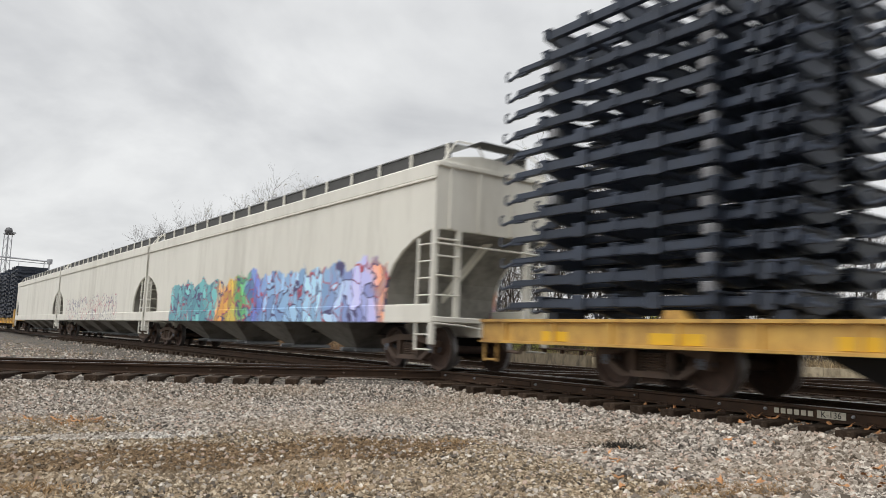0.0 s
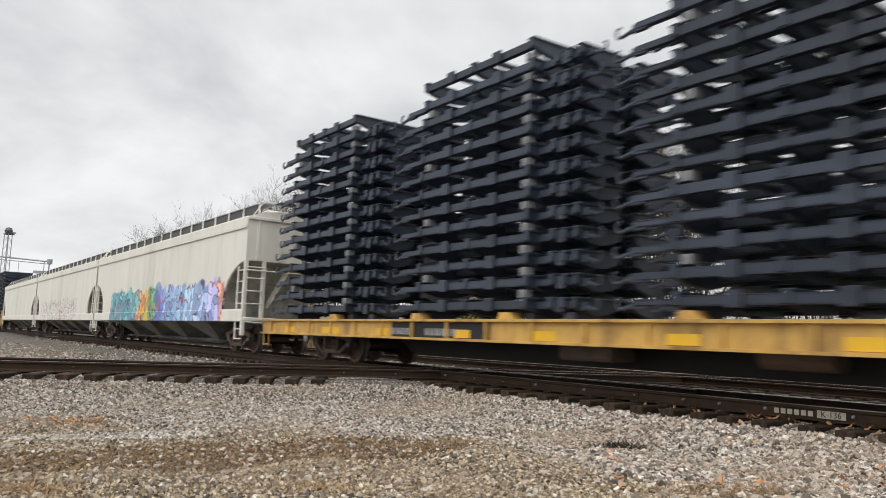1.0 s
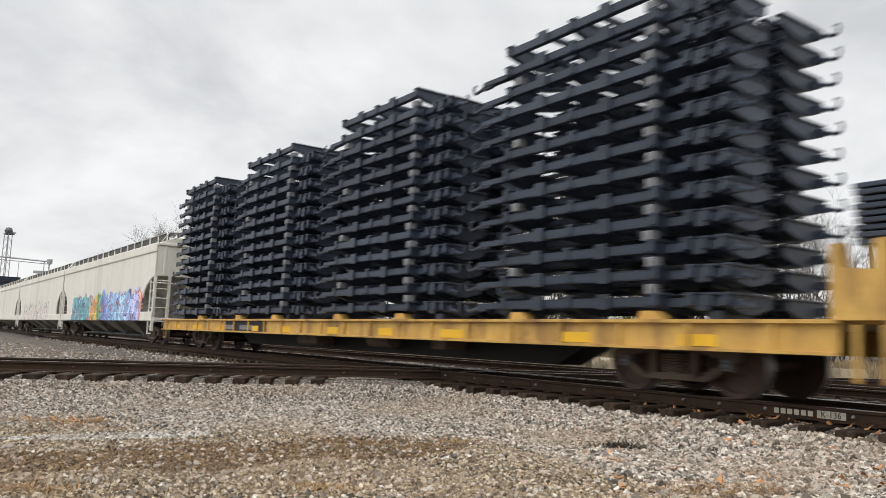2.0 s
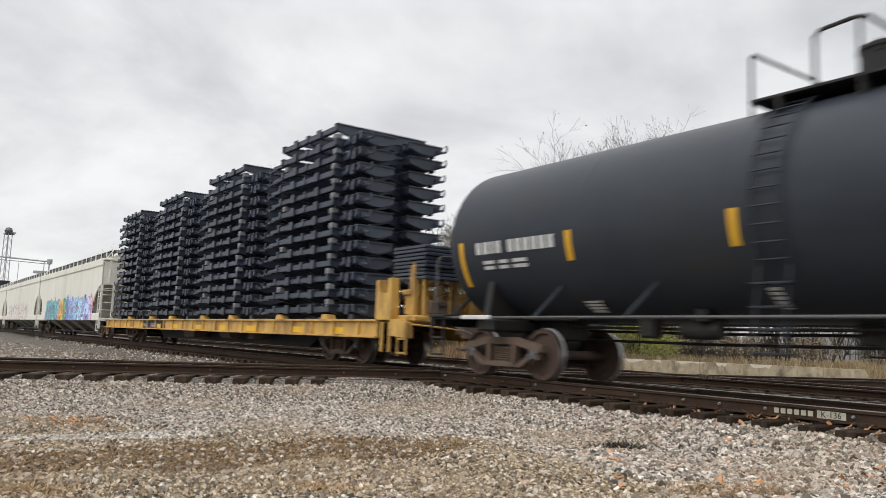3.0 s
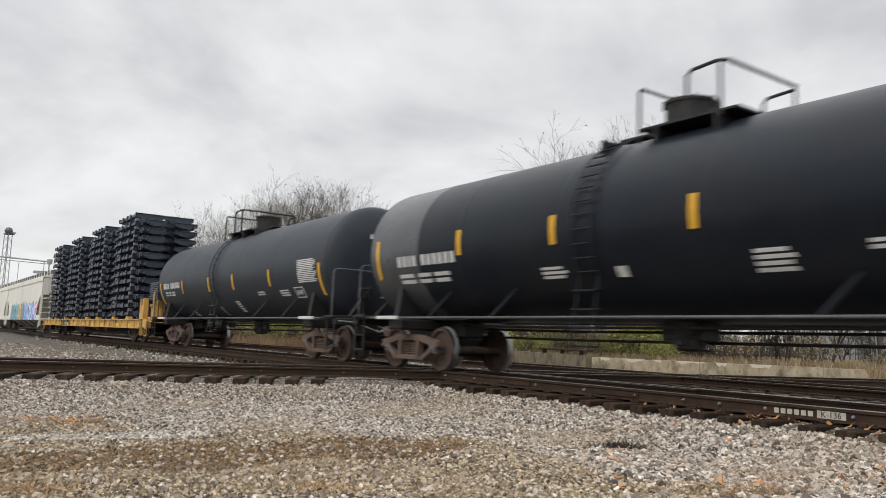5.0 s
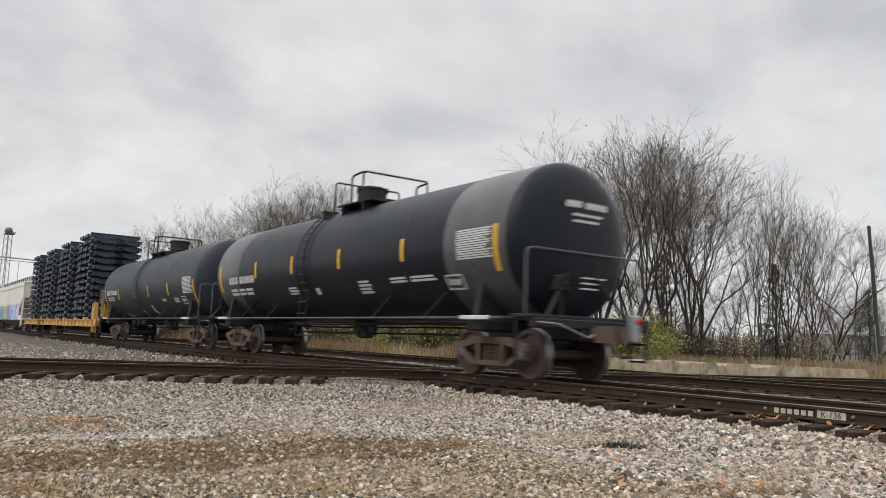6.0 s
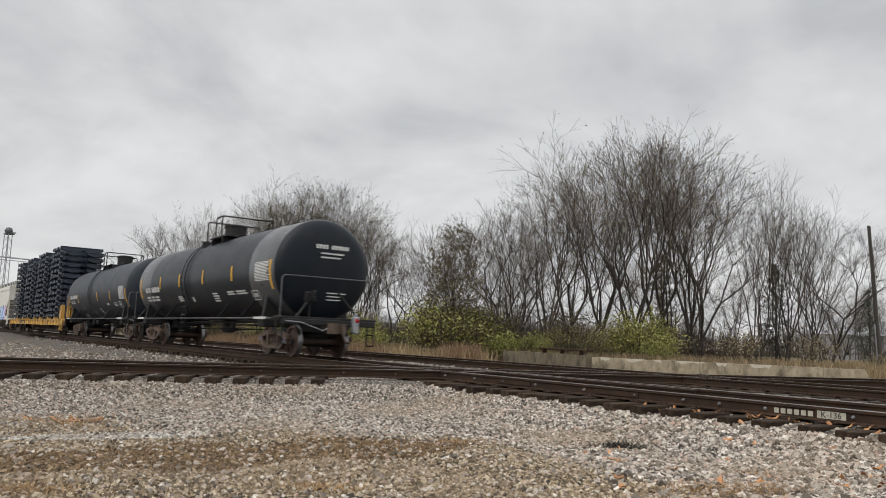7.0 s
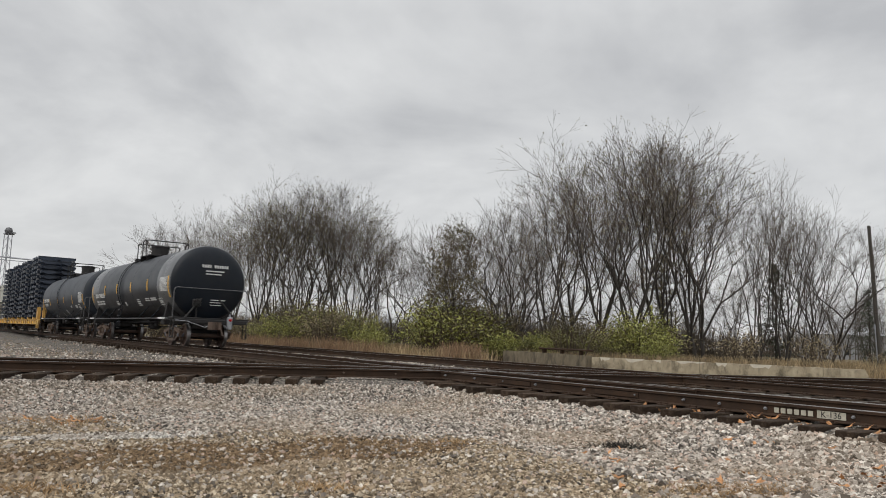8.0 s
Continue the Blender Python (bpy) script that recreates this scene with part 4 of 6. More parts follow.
    part("coupler", COUPLER, None, car, at=pose(13.9, 0, 0))
    truck_parts(car, -10.45, TRUCK, sets)
    truck_parts(car, 10.7, TRUCK, sets)
    return car


def frame_mesh(tail):
    """One trailer frame: a wide bay and, but for the topmost, a narrow tail to the rear."""
    s = Shape()
    def channel(x0, x1, y, sg, z0, z1):
        s.box(x0, x1, min(y, y - sg * 0.03), max(y, y - sg * 0.03), z0, z1, 0.006)
        s.box(x0, x1, min(y, y - sg * 0.11), max(y, y - sg * 0.11), z1 - 0.025, z1, 0.004)
        s.box(x0, x1, min(y, y - sg * 0.11), max(y, y - sg * 0.11), z0, z0 + 0.025, 0.004)
    for sg in (1, -1):
        channel(0.0, 3.50, sg * 1.38, sg, 0.055, 0.205)
        if tail:
            channel(-1.05, 0.0, sg * 1.18, sg, 0.06, 0.19)
            s.box(-0.75, -0.55, min(sg * 1.16, sg * 1.23), max(sg * 1.16, sg * 1.23), 0.0, 0.22, 0.01)
            channel(3.50, 4.30, sg * 1.30, sg, 0.07, 0.175)
        s.box(0.9, 1.15, min(sg * 1.38, sg * 1.43), max(sg * 1.38, sg * 1.43), 0.02, 0.26, 0.01)
        s.box(2.4, 2.65, min(sg * 1.38, sg * 1.43), max(sg * 1.38, sg * 1.43), 0.02, 0.26, 0.01)
        channel(-1.0 if tail else 0.0, 4.0 if tail else 3.45, sg * 0.42, sg, 0.07, 0.19)
    for x in (1.25, 2.45):
        s.box(x - 0.05, x + 0.05, -1.36, 1.36, 0.10, 0.19, 0.006)
    return s.mesh("chassis_frame", [M["frame"]])


def frame_meshes():
    """The frame with its plates, hooks and spacers."""
    # belly-shaped cross plates
    p = Shape()
    n = 20
    belly = [(-1.40 + 2.80 * i / n, 0.08 - 0.13 * abs(math.sin(2 * math.pi * i / n))) for i in range(n + 1)]
    p.prism([(1.40, 0.25), (-1.40, 0.25)] + belly, -0.06, 0.06, axis="x")
    p.box(-0.10, 0.10, -1.40, 1.40, 0.23, 0.26, 0.005)
    plate = p.mesh("cross_plate", [M["frame"]])
    # the tail's plates leave its middle open
    half = Shape()
    n = 12
    belly = [(0.22 + 1.03 * i / n, 0.08 - 0.12 * math.sin(math.pi * i / n)) for i in range(n + 1)]
    half.prism([(1.25, 0.24), (0.22, 0.24)] + belly, -0.05, 0.05, axis="x")
    half.box(-0.09, 0.09, 0.20, 1.26, 0.22, 0.25, 0.005)

    def hook_shape(k):
        h = Shape()
        h.box(-0.10, 0.20, -0.04, 0.04, 0.03, 0.16, 0.01)
        h.tube([(0.15, 0, 0.10), (0.15 + 0.25 * k, 0, 0.07), (0.15 + 0.55 * k, 0, 0.03), (0.15 + 0.68 * k, 0, 0.05), (0.15 + 0.74 * k, 0, 0.12), (0.15 + 0.71 * k, 0, 0.19), (0.15 + 0.62 * k, 0, 0.21), (0.15 + 0.57 * k, 0, 0.18)],
               [0.036, 0.034, 0.031, 0.027, 0.024, 0.021, 0.018, 0.012], 6)
        return h.mesh("hook", [M["frame"]], smooth=True)
    hook = hook_shape(0.52)
    b = Shape()
    b.box(-0.09, 0.09, -0.09, 0.09, 0, 0.15, 0.01)
    block = b.mesh("spacer", [M["spacer"]])
    return {"frame": frame_mesh(True), "short": frame_mesh(False), "plate": plate, "hook": hook, "tail_hook": hook_shape(0.42), "block": block, "half_plate": half.mesh("cross_plate", [M["frame"]])}


FRAME = frame_meshes()
LAYERS, LAYER_STEP = 13, 0.3955


def frame_stack(rng):
    st = thing("frame_stack", "tall stack of black steel trailer frames on a flat car", "frame stack", "stacks on the flat cars")
    for i in range(LAYERS):
        z = 1.19 + i * LAYER_STEP
        f = part("chassis_frame", FRAME["frame" if i < LAYERS - 1 else "short"], None, st, at=pose(rng.uniform(-0.03, 0.03), rng.uniform(-0.02, 0.02), z, 0, 0, rng.uniform(-0.3, 0.3)))
        for x in (0.06, 1.80, 3.45):
            part("cross_plate", FRAME["plate"], None, f, at=pose(x, 0, 0.0))
        if i < LAYERS - 1:
            part("cross_plate", FRAME["plate"], None, f, at=pose(-0.45, 0, 0.0) @ Matrix.Diagonal((1, 0.9, 1, 1)))
        for x in (-0.75, -1.02) if i < LAYERS - 1 else ():
            for turn in (0, 180):
                part("cross_plate", FRAME["half_plate"], None, f, at=pose(x, 0, 0.0, 0, 0, turn))
        for y in (1.25, 0.42, -0.42, -1.25) if i < LAYERS - 1 else ():
            part("hook", FRAME["hook"], None, f, at=pose(4.15, y, 0, 0, 0, rng.uniform(-4, 4)))
        if i < LAYERS - 1:
            for y in (1.1, -1.1):
                part("hook", FRAME["tail_hook"], None, f, at=pose(-1.0, y, 0, 0, 0, 180 + rng.uniform(-4, 4)))
        if i < LAYERS - 1:
            for y in (1.28, -1.28):
                part("spacer", FRAME["block"], None, f, "pale spacer block", at=pose(0.16, y, 0.245))
                if i % 3 == 1:
                    part("spacer", FRAME["block"], None, f, "pale spacer block", at=pose(3.25, y, 0.245))
    for x in (0.2, 3.4, -0.8):
        for y in (0.8, -0.8):
            p = Shape()
            p.box(x - 0.12, x + 0.12, y - 0.35, y + 0.35, 1.055, 1.20, 0.01)
            part("base_block", p, M["frame"], st)
    return st


def plate_pile():
    st = thing("plate_pile", "small pile of black steel plates on the flat car's raised end", "plate pile")
    for i in range(9):
        p = Shape()
        p.box(-0.65, 0.65, -1.15, 1.15, i * 0.085, i * 0.085 + 0.065, 0.01)
        part("plate", p, M["frame"], st, at=pose(0.02 * (i % 3 - 1), 0.015 * (i % 2), 0))
    return st


# ---- the train: each thing and the place of its middle along the line at 0 s ----
RIDERS, WHEELS = [], []


def make_train():
    def ride(ob, s, y=0.0, z=0.0):
        RIDERS.append((ob, s, y, z))
        return ob
    ride(tank_car("dull black tank car with yellow strips and roof platform", M["tank_old"], False, WHEELS), -26.62)
    ride(tank_car("glossy black tank car with two grey end bands", M["tank"], True, WHEELS), -44.20)
    for s, label, m in ((23.55, "cream covered hopper car with bright graffiti along its side", GRAFFITI),
                        (45.75, "cream covered hopper car with grey scrawled graffiti", SCRAWL), (68.1, "plain cream covered hopper car coupled in the train", M["hopper"])):
        ride(hopper_car(label, m, WHEELS), s)
    rng = random.Random(5)
    for off in (0.0, 97.6):
        ride(flat_car("rust-stained yellow flat car loaded with black frame stacks", WHEELS), -3.1 + off)
        for k in range(4):
            ride(frame_stack(rng), 6.22 - 6.58 * k + off)
        ride(plate_pile(), -16.9 + off, 0.0, 1.95)


def along(a):
    return Vector(N) * D + Vector(U) * a


def motions():
    turn = 90 + TRACK_TURN
    times = [k * 0.5 for k in range(17)]
    for ob, s, y, z in RIDERS:
        rows = []
        for t in times:
            p = along(s + SPEED * t) - N * y
            rows.append((t, pose(p.x, p.y, z, 0, 0, turn)))
        walk(ob, rows)
    spin = math.degrees(SPEED / 0.457)
    steps = [k / 15 for k in range(121)]
    for w, ax in WHEELS:
        walk(w, [(t, pose(ax, 0, 0.457, 0, spin * t, 0)) for t in steps])


make_train()


# ---- ground ----
def bed(dist, half, top, low, slope):
    """Height of a ballast bed at a distance from its middle."""
    return np.where(dist < half, top, np.maximum(low, top - (dist - half) * slope))


def ground_height(x, y):
    w = x * N.x + y * N.y - D
    b = (x - B_FROM.x) * NB.x + (y - B_FROM.y) * NB.y - GAUGE
    low = -0.52
    h = bed(np.abs(w), 0.95, -0.225, low, 0.17)
    h = np.maximum(h, bed(np.abs(b), 0.95, -0.225, low, 0.17))
    h = np.maximum(h, bed(np.abs(w - C_OFF), 1.6, -0.215, low, 0.25))
    dip = 0.03 * np.sin(x * 0.9 + 1.3 * np.sin(y * 0.7)) * np.sin(y * 1.1 + 0.6) + 0.012 * np.sin(3.1 * x + 2.0 * y) * np.sin(2.3 * y - x)
    return h + dip * np.where(h > -0.24, 0.25, 1.0)


def ground_material():
    m = bpy.data.materials.new("gravel_and_dirt")
    m.use_nodes = True
    nt = m.node_tree
    b = nt.nodes["Principled BSDF"]
    L, A = nt.links.new, nt.nodes.new
    co = A("ShaderNodeTexCoord")
    P = co.outputs["Object"]
    def noise_(scale, detail=5, rough=0.6, vec=P):
        n = A("ShaderNodeTexNoise"); n.inputs["Scale"].default_value = scale; n.inputs["Detail"].default_value = detail; n.inputs["Roughness"].default_value = rough
        L(vec, n.inputs["Vector"]); return n.outputs["Fac"]
    def ramp_(fac, stops):
        r = A("ShaderNodeValToRGB")
        while len(r.color_ramp.elements) < len(stops):
            r.color_ramp.elements.new(0.5)
        for e, (p, c) in zip(r.color_ramp.elements, stops):
            e.position, e.color = p, (*c, 1)
        L(fac, r.inputs[0]); return r.outputs["Color"]
    def mix_(fac, a, c):
        x = A("ShaderNodeMix"); x.data_type = "RGBA"
        L(fac, x.inputs[0]); L(a, x.inputs[6]); L(c, x.inputs[7]); return x.outputs[2]
    def range_(v, a, c, d=0.0, e=1.0):
        r = A("ShaderNodeMapRange"); r.inputs["From Min"].default_value, r.inputs["From Max"].default_value = a, c
        r.inputs["To Min"].default_value, r.inputs["To Max"].default_value = d, e
        L(v, r.inputs["Value"]); return r.outputs["Result"]
    # crushed stone
    vor = A("ShaderNodeTexVoronoi"); vor.inputs["Scale"].default_value = 26
    L(P, vor.inputs["Vector"])
    sep = A("ShaderNodeSeparateColor"); L(vor.outputs["Color"], sep.inputs[0])
    stone = ramp_(sep.outputs[0], [(0.0, (0.026, 0.022, 0.018)), (0.35, (0.062, 0.053, 0.044)), (0.7, (0.135, 0.117, 0.097)), (1.0, (0.27, 0.238, 0.20))])
    dirt = ramp_(noise_(7, 8, 0.75), [(0.25, (0.042, 0.029, 0.017)), (0.5, (0.088, 0.062, 0.036)), (0.75, (0.165, 0.122, 0.076))])
    weed = ramp_(noise_(1.7, 8, 0.75), [(0.3, (0.07, 0.065, 0.03)), (0.5, (0.13, 0.105, 0.055)), (0.7, (0.19, 0.15, 0.085))])
    sx = A("ShaderNodeSeparateXYZ"); L(P, sx.inputs[0])
    # dirt nearer the camera, stone near the beds; weeds far off
    d1 = A("ShaderNodeMath"); d1.operation = "MULTIPLY_ADD"; d1.inputs[1].default_value = 7.0
    L(noise_(0.35, 6, 0.65), d1.inputs[0]); L(sx.outputs["Y"], d1.inputs[2])
    near = range_(d1.outputs[0], 13.6, 12.4)
    lane = A("ShaderNodeMath"); lane.operation = "MULTIPLY"
    L(near, lane.inputs[0]); L(range_(sx.outputs["X"], 2.2, -0.2), lane.inputs[1])
    col = mix_(lane.outputs[0], stone, dirt)
    # distance from the train's line decides where the weeds start
    dot = A("ShaderNodeVectorMath"); dot.operation = "DOT_PRODUCT"; dot.inputs[1].default_value = tuple(N)
    L(P, dot.inputs[0])
    wn = A("ShaderNodeMath"); wn.operation = "MULTIPLY_ADD"; wn.inputs[1].default_value = 4.0
    L(noise_(0.5, 5, 0.6), wn.inputs[0]); L(dot.outputs["Value"], wn.inputs[2])
    col = mix_(range_(wn.outputs[0], D + C_OFF + 4.5, D + C_OFF + 6.0), col, weed)
    L(col, b.inputs["Base Color"])
    b.inputs["Roughness"].default_value = 0.95
    bp = A("ShaderNodeBump"); bp.inputs["Strength"].default_value = 0.8; bp.inputs["Distance"].default_value = 0.02
    L(vor.outputs["Distance"], bp.inputs["Height"]); L(bp.outputs[0], b.inputs["Normal"])
    return m


def build_ground():
    def axis(a, b_, step, far):
        mid = np.arange(a, b_ + 1e-6, step)
        grow = step * 1.25 ** np.arange(1, 45)
        out = np.cumsum(grow)
        out = out[out < far]
        return np.concatenate([(a - out)[::-1], mid, b_ + out])
    xs, ys = axis(-11, 10, 0.12, 2600), axis(3.5, 26, 0.12, 2600)
    gx, gy = np.meshgrid(xs, ys)
    gz = ground_height(gx, gy)
    nx, ny = len(xs), len(ys)
    verts = np.stack([gx.ravel(), gy.ravel(), gz.ravel()], 1)
    idx = np.arange(nx * ny).reshape(ny, nx)
    faces = np.stack([idx[:-1, :-1], idx[:-1, 1:], idx[1:, 1:], idx[1:, :-1]], -1).reshape(-1, 4)
    me = bpy.data.meshes.new("ground")
    me.from_pydata(verts.tolist(), [], faces.tolist())
    me.materials.append(ground_material())
    me.shade_smooth()
    tagged(new("ground", me), "grey gravel and tan dirt ground with dry weeds beyond", "ground", kind="structure")


build_ground()


# ---- tracks ----
RAIL_PROFILE = [(-0.07, -0.172), (0.07, -0.172), (0.07, -0.160), (0.012, -0.142), (0.010, -0.045), (0.036, -0.035), (0.036, -0.006), (0.030, 0.0),
                (-0.030, 0.0), (-0.036, -0.006), (-0.036, -0.035), (-0.010, -0.045), (-0.012, -0.142), (-0.07, -0.160)]


def rail_mesh(length, name="rail"):
    s = Shape()
    n = len(RAIL_PROFILE)
    vs = [(0, y, z) for y, z in RAIL_PROFILE] + [(length, y, z) for y, z in RAIL_PROFILE]
    for i in range(n):
        s.add([vs[i], vs[(i + 1) % n], vs[n + (i + 1) % n], vs[n + i]], [(0, 1, 2, 3)], 1 if i == 7 else 0)
    s.add(vs[:n], [tuple(range(n))]); s.add(vs[n:], [tuple(range(n))])
    return s.mesh(name, [M["rail"], M["railtop"]])


def tie_mesh(length):
    s = Shape()
    s.box(-length / 2, length / 2, -0.115, 0.115, -0.36, -0.185, 0.012)
    return s.mesh("tie", [M["tie"]])


def plate_mesh():
    s = Shape()
    s.box(-0.17, 0.17, -0.09, 0.09, -0.186, -0.168, 0.004)
    for a in (-0.12, 0.12):
        for c in (-0.05, 0.05):
            s.box(a - 0.012, a + 0.012, c - 0.012, c + 0.012, -0.17, -0.145, 0.003)
    return s.mesh("tie_plate", [M["rail"]])


TIE, LONG_TIE, PLATE = tie_mesh(2.6), tie_mesh(2.95), plate_mesh()


def track(name, label, origin, way, a0, a1, tie_a0, tie_a1, tie, rng, breaks=(), every=0.50, skew=0):
    """A track along a line; its ties and plates are pieces of their own where they can be told apart."""
    tr_ = tagged(new(name), label, "railway track", kind="structure")
    ang = math.degrees(math.atan2(way.y, way.x))
    side = Vector((-way.y, way.x, 0))
    for sg in (1, -1):
        cuts = [a0] + [c + sg * d for c, d in breaks] + [a1]
        for c0, c1 in zip(cuts[:-1], cuts[1:]):
            g = 0.03 if len(breaks) else 0.0
            p = origin + way * (c0 + g) + side * sg * GAUGE
            part("rail", rail_mesh(c1 - c0 - 2 * g), None, tr_, at=pose(p.x, p.y, 0, 0, 0, ang))
    a = tie_a0
    while a < tie_a1:
        c = origin + way * a
        off = rng.uniform(-0.06, 0.06)
        q = c + side * off
        part("tie", tie, None, tr_, at=pose(q.x, q.y, rng.uniform(-0.012, 0.004), rng.uniform(-0.5, 0.5), 0, ang + 90 + skew + rng.uniform(-1.2, 1.2)))
        if a < tie_a0 + 24:
            for sg in (1, -1):
                q = c + side * sg * GAUGE
                part("tie_plate", PLATE, None, tr_, at=pose(q.x, q.y, 0, 0, 0, ang + 90))
        a += every + rng.uniform(-0.03, 0.03)
    return tr_


def build_tracks():
    rng = random.Random(11)
    A0 = N * D
    B0 = B_FROM + NB * GAUGE
    A = track("main_track", "rusty steel rails on dark wooden ties in grey ballast", A0, U, -14, 240, -9.5, 60, LONG_TIE, rng)
    B = track("crossing_track", "rusty steel rails crossing the main line on wooden ties", B0, UB, -40, 160, -6.0, 6.0, LONG_TIE, rng, skew=-15)
    C = track("far_track", "second line of rusty rails behind the main line", A0 + N * C_OFF, U, -40, 240, -5, 60, TIE, rng)
    sB = math.degrees(math.atan2(UB.y, UB.x))
    # far ties of the crossing line, past the diamond
    a = 12.0
    while a < 30:
        q = B0 + UB * a
        part("tie", TIE, None, B, at=pose(q.x, q.y, 0, 0, 0, sB + 90))
        a += 0.5
    # guard rails inside the diamond, joint bars and bolts on the near rails
    ang = 90 + TRACK_TURN
    for off, a0, a1 in ((-GAUGE + 0.16, 2.0, 13.0), (GAUGE - 0.16, 8.0, 20.0), (GAUGE + 0.17, 3.0, 16.0)):
        p = A0 + U * a0 + N * off
        part("guard_rail", rail_mesh(a1 - a0), None, A, at=pose(p.x, p.y, -0.005, 0, 0, ang))
    for off, a0, a1 in ((GAUGE - 0.16, 2.0, 14.0), (-GAUGE + 0.16, 6.5, 13.0)):
        p = B0 + UB * a0 + NB * off
        part("guard_rail", rail_mesh(a1 - a0), None, B, at=pose(p.x, p.y, -0.005, 0, 0, sB))
    bolt = Shape()
    bolt.lathe([(0, 0.022), (0.02, 0.022), (0.022, 0.0)], axis="y", n=6)
    bolt.tube([(0, 0.02, 0), (0, 0.05, 0)], 0.012, 6)
    old_bolt = bolt.mesh("bolt", [M["truck"]])
    bolt = bolt.mesh("bolt", [M["galv"]])
    jb = Shape()
    jb.prism([(-0.45, -0.125), (0.45, -0.125), (0.45, -0.05), (-0.45, -0.05)], 0.012, 0.032)
    jb = jb.mesh("joint_bar", [M["rail"]])
    for a in (13.2, 12.2, 11.3, 10.4, 9.2, 8.1, 7.2, 6.6, 5.9, 4.75, 3.9):
        p = A0 + U * a - N * (GAUGE + 0.01)
        part("bolt", bolt, None, A, at=pose(p.x, p.y, -0.085, 0, 0, ang))
    for a in (1.2, 2.1, 3.6, 4.55, 6.2, 7.3):
        p = B0 + UB * a - NB * (GAUGE + 0.01)
        part("bolt", old_bolt, None, B, at=pose(p.x, p.y, -0.085, 0, 0, sB + 180))
    for a in (11.0, 8.5, 2.0):
        p = A0 + U * a - N * GAUGE
        part("joint_bar", jb, None, A, at=pose(p.x, p.y, 0, 0, 0, ang))
    # painted marks on the web of the near rail
    p = A0 + U * 5.2 - N * (GAUGE + 0.014)
    s = Shape()
    s.box(-0.36, 0.0, 0.0, 0.012, -0.14, -0.045, 0.003)
    pl = part("maker_panel", s, M["panel"], A, "cream painted panel with dark lettering", at=pose(p.x, p.y, 0, 0, 0, ang))
    x = 0.58
    for k in range(6):
        s = Shape()
        s.box(x - 0.066, x, 0.0, 0.006, -0.128, -0.062, 0.001)
        part("letter_bar", s, M["panel"], pl)
        x -= 0.092
    cu = bpy.data.curves.new("k_mark", "FONT")
    cu.body, cu.size, cu.extrude, cu.align_x, cu.align_y = "K-136", 0.105, 0.001, "CENTER", "CENTER"
    tmp = new("text_source", cu)
    me = bpy.data.meshes.new_from_object(tmp)
    bpy.data.objects.remove(tmp)
    me.materials.append(M["under"])
    part("lettering", me, None, pl, at=Matrix.Translation((-0.18, 0.014, -0.093)) @ Matrix(((-1, 0, 0, 0), (0, 0, 1, 0), (0, 1, 0, 0), (0, 0, 0, 1))))


M["panel"] = mat("cream_panel_paint", (0.55, 0.52, 0.42), (0.4, 0.37, 0.3), 0.7, 0, 12.0)


build_tracks()


# ---- loose stones ----
def stone_material(name, stops, dust=0.6):
    m = bpy.data.materials.new(name)
    m.use_nodes = True
    nt = m.node_tree
    b = nt.nodes["Principled BSDF"]
    L, A = nt.links.new, nt.nodes.new
    ge = A("ShaderNodeNewGeometry")
    r = A("ShaderNodeValToRGB")
    while len(r.color_ramp.elements) < len(stops):
        r.color_ramp.elements.new(0.5)
    for e, (p, c) in zip(r.color_ramp.elements, stops):
        e.position, e.color = p, (*c, 1)
    L(ge.outputs["Random Per Island"], r.inputs[0])
    co = A("ShaderNodeTexCoord")
    n = A("ShaderNodeTexNoise"); n.inputs["Scale"].default_value = 60; n.inputs["Detail"].default_value = 5
    big = A("ShaderNodeTexNoise"); big.inputs["Scale"].default_value = 0.55; big.inputs["Detail"].default_value = 5
    L(co.outputs["Object"], n.inputs["Vector"]); L(co.outputs["Object"], big.inputs["Vector"])
    mx = A("ShaderNodeMix"); mx.data_type = "RGBA"; mx.blend_type = "OVERLAY"; mx.inputs[0].default_value = 0.6
    L(r.outputs["Color"], mx.inputs[6]); L(n.outputs["Fac"], mx.inputs[7])
    # broad drift of dust over the stones
    br = A("ShaderNodeMapRange"); br.inputs["From Min"].default_value, br.inputs["From Max"].default_value = 0.42, 0.68; br.inputs["To Max"].default_value = dust
    L(big.outputs["Fac"], br.inputs["Value"])
    du = A("ShaderNodeMix"); du.data_type = "RGBA"; du.inputs[7].default_value = (0.25, 0.188, 0.124, 1)
    L(br.outputs["Result"], du.inputs[0]); L(mx.outputs[2], du.inputs[6])
    # stone colour scaled paler towards the right, less so to the left, bent by noise
    sx = A("ShaderNodeSeparateXYZ"); L(co.outputs["Object"], sx.inputs[0])
    wx = A("ShaderNodeMath"); wx.operation = "MULTIPLY_ADD"; wx.inputs[1].default_value = 5.0
    L(big.outputs["Fac"], wx.inputs[0]); L(sx.outputs["X"], wx.inputs[2])
    cl = A("ShaderNodeMapRange"); cl.inputs["From Min"].default_value, cl.inputs["From Max"].default_value = -2.5, 6.0
    cl.inputs["To Min"].default_value, cl.inputs["To Max"].default_value = 1.10, 1.30
    L(wx.outputs[0], cl.inputs["Value"])
    sc = A("ShaderNodeVectorMath"); sc.operation = "SCALE"
    L(du.outputs[2], sc.inputs[0]); L(cl.outputs["Result"], sc.inputs["Scale"])
    L(sc.outputs[0], b.inputs["Base Color"])
    b.inputs["Roughness"].default_value = 0.9
    return m


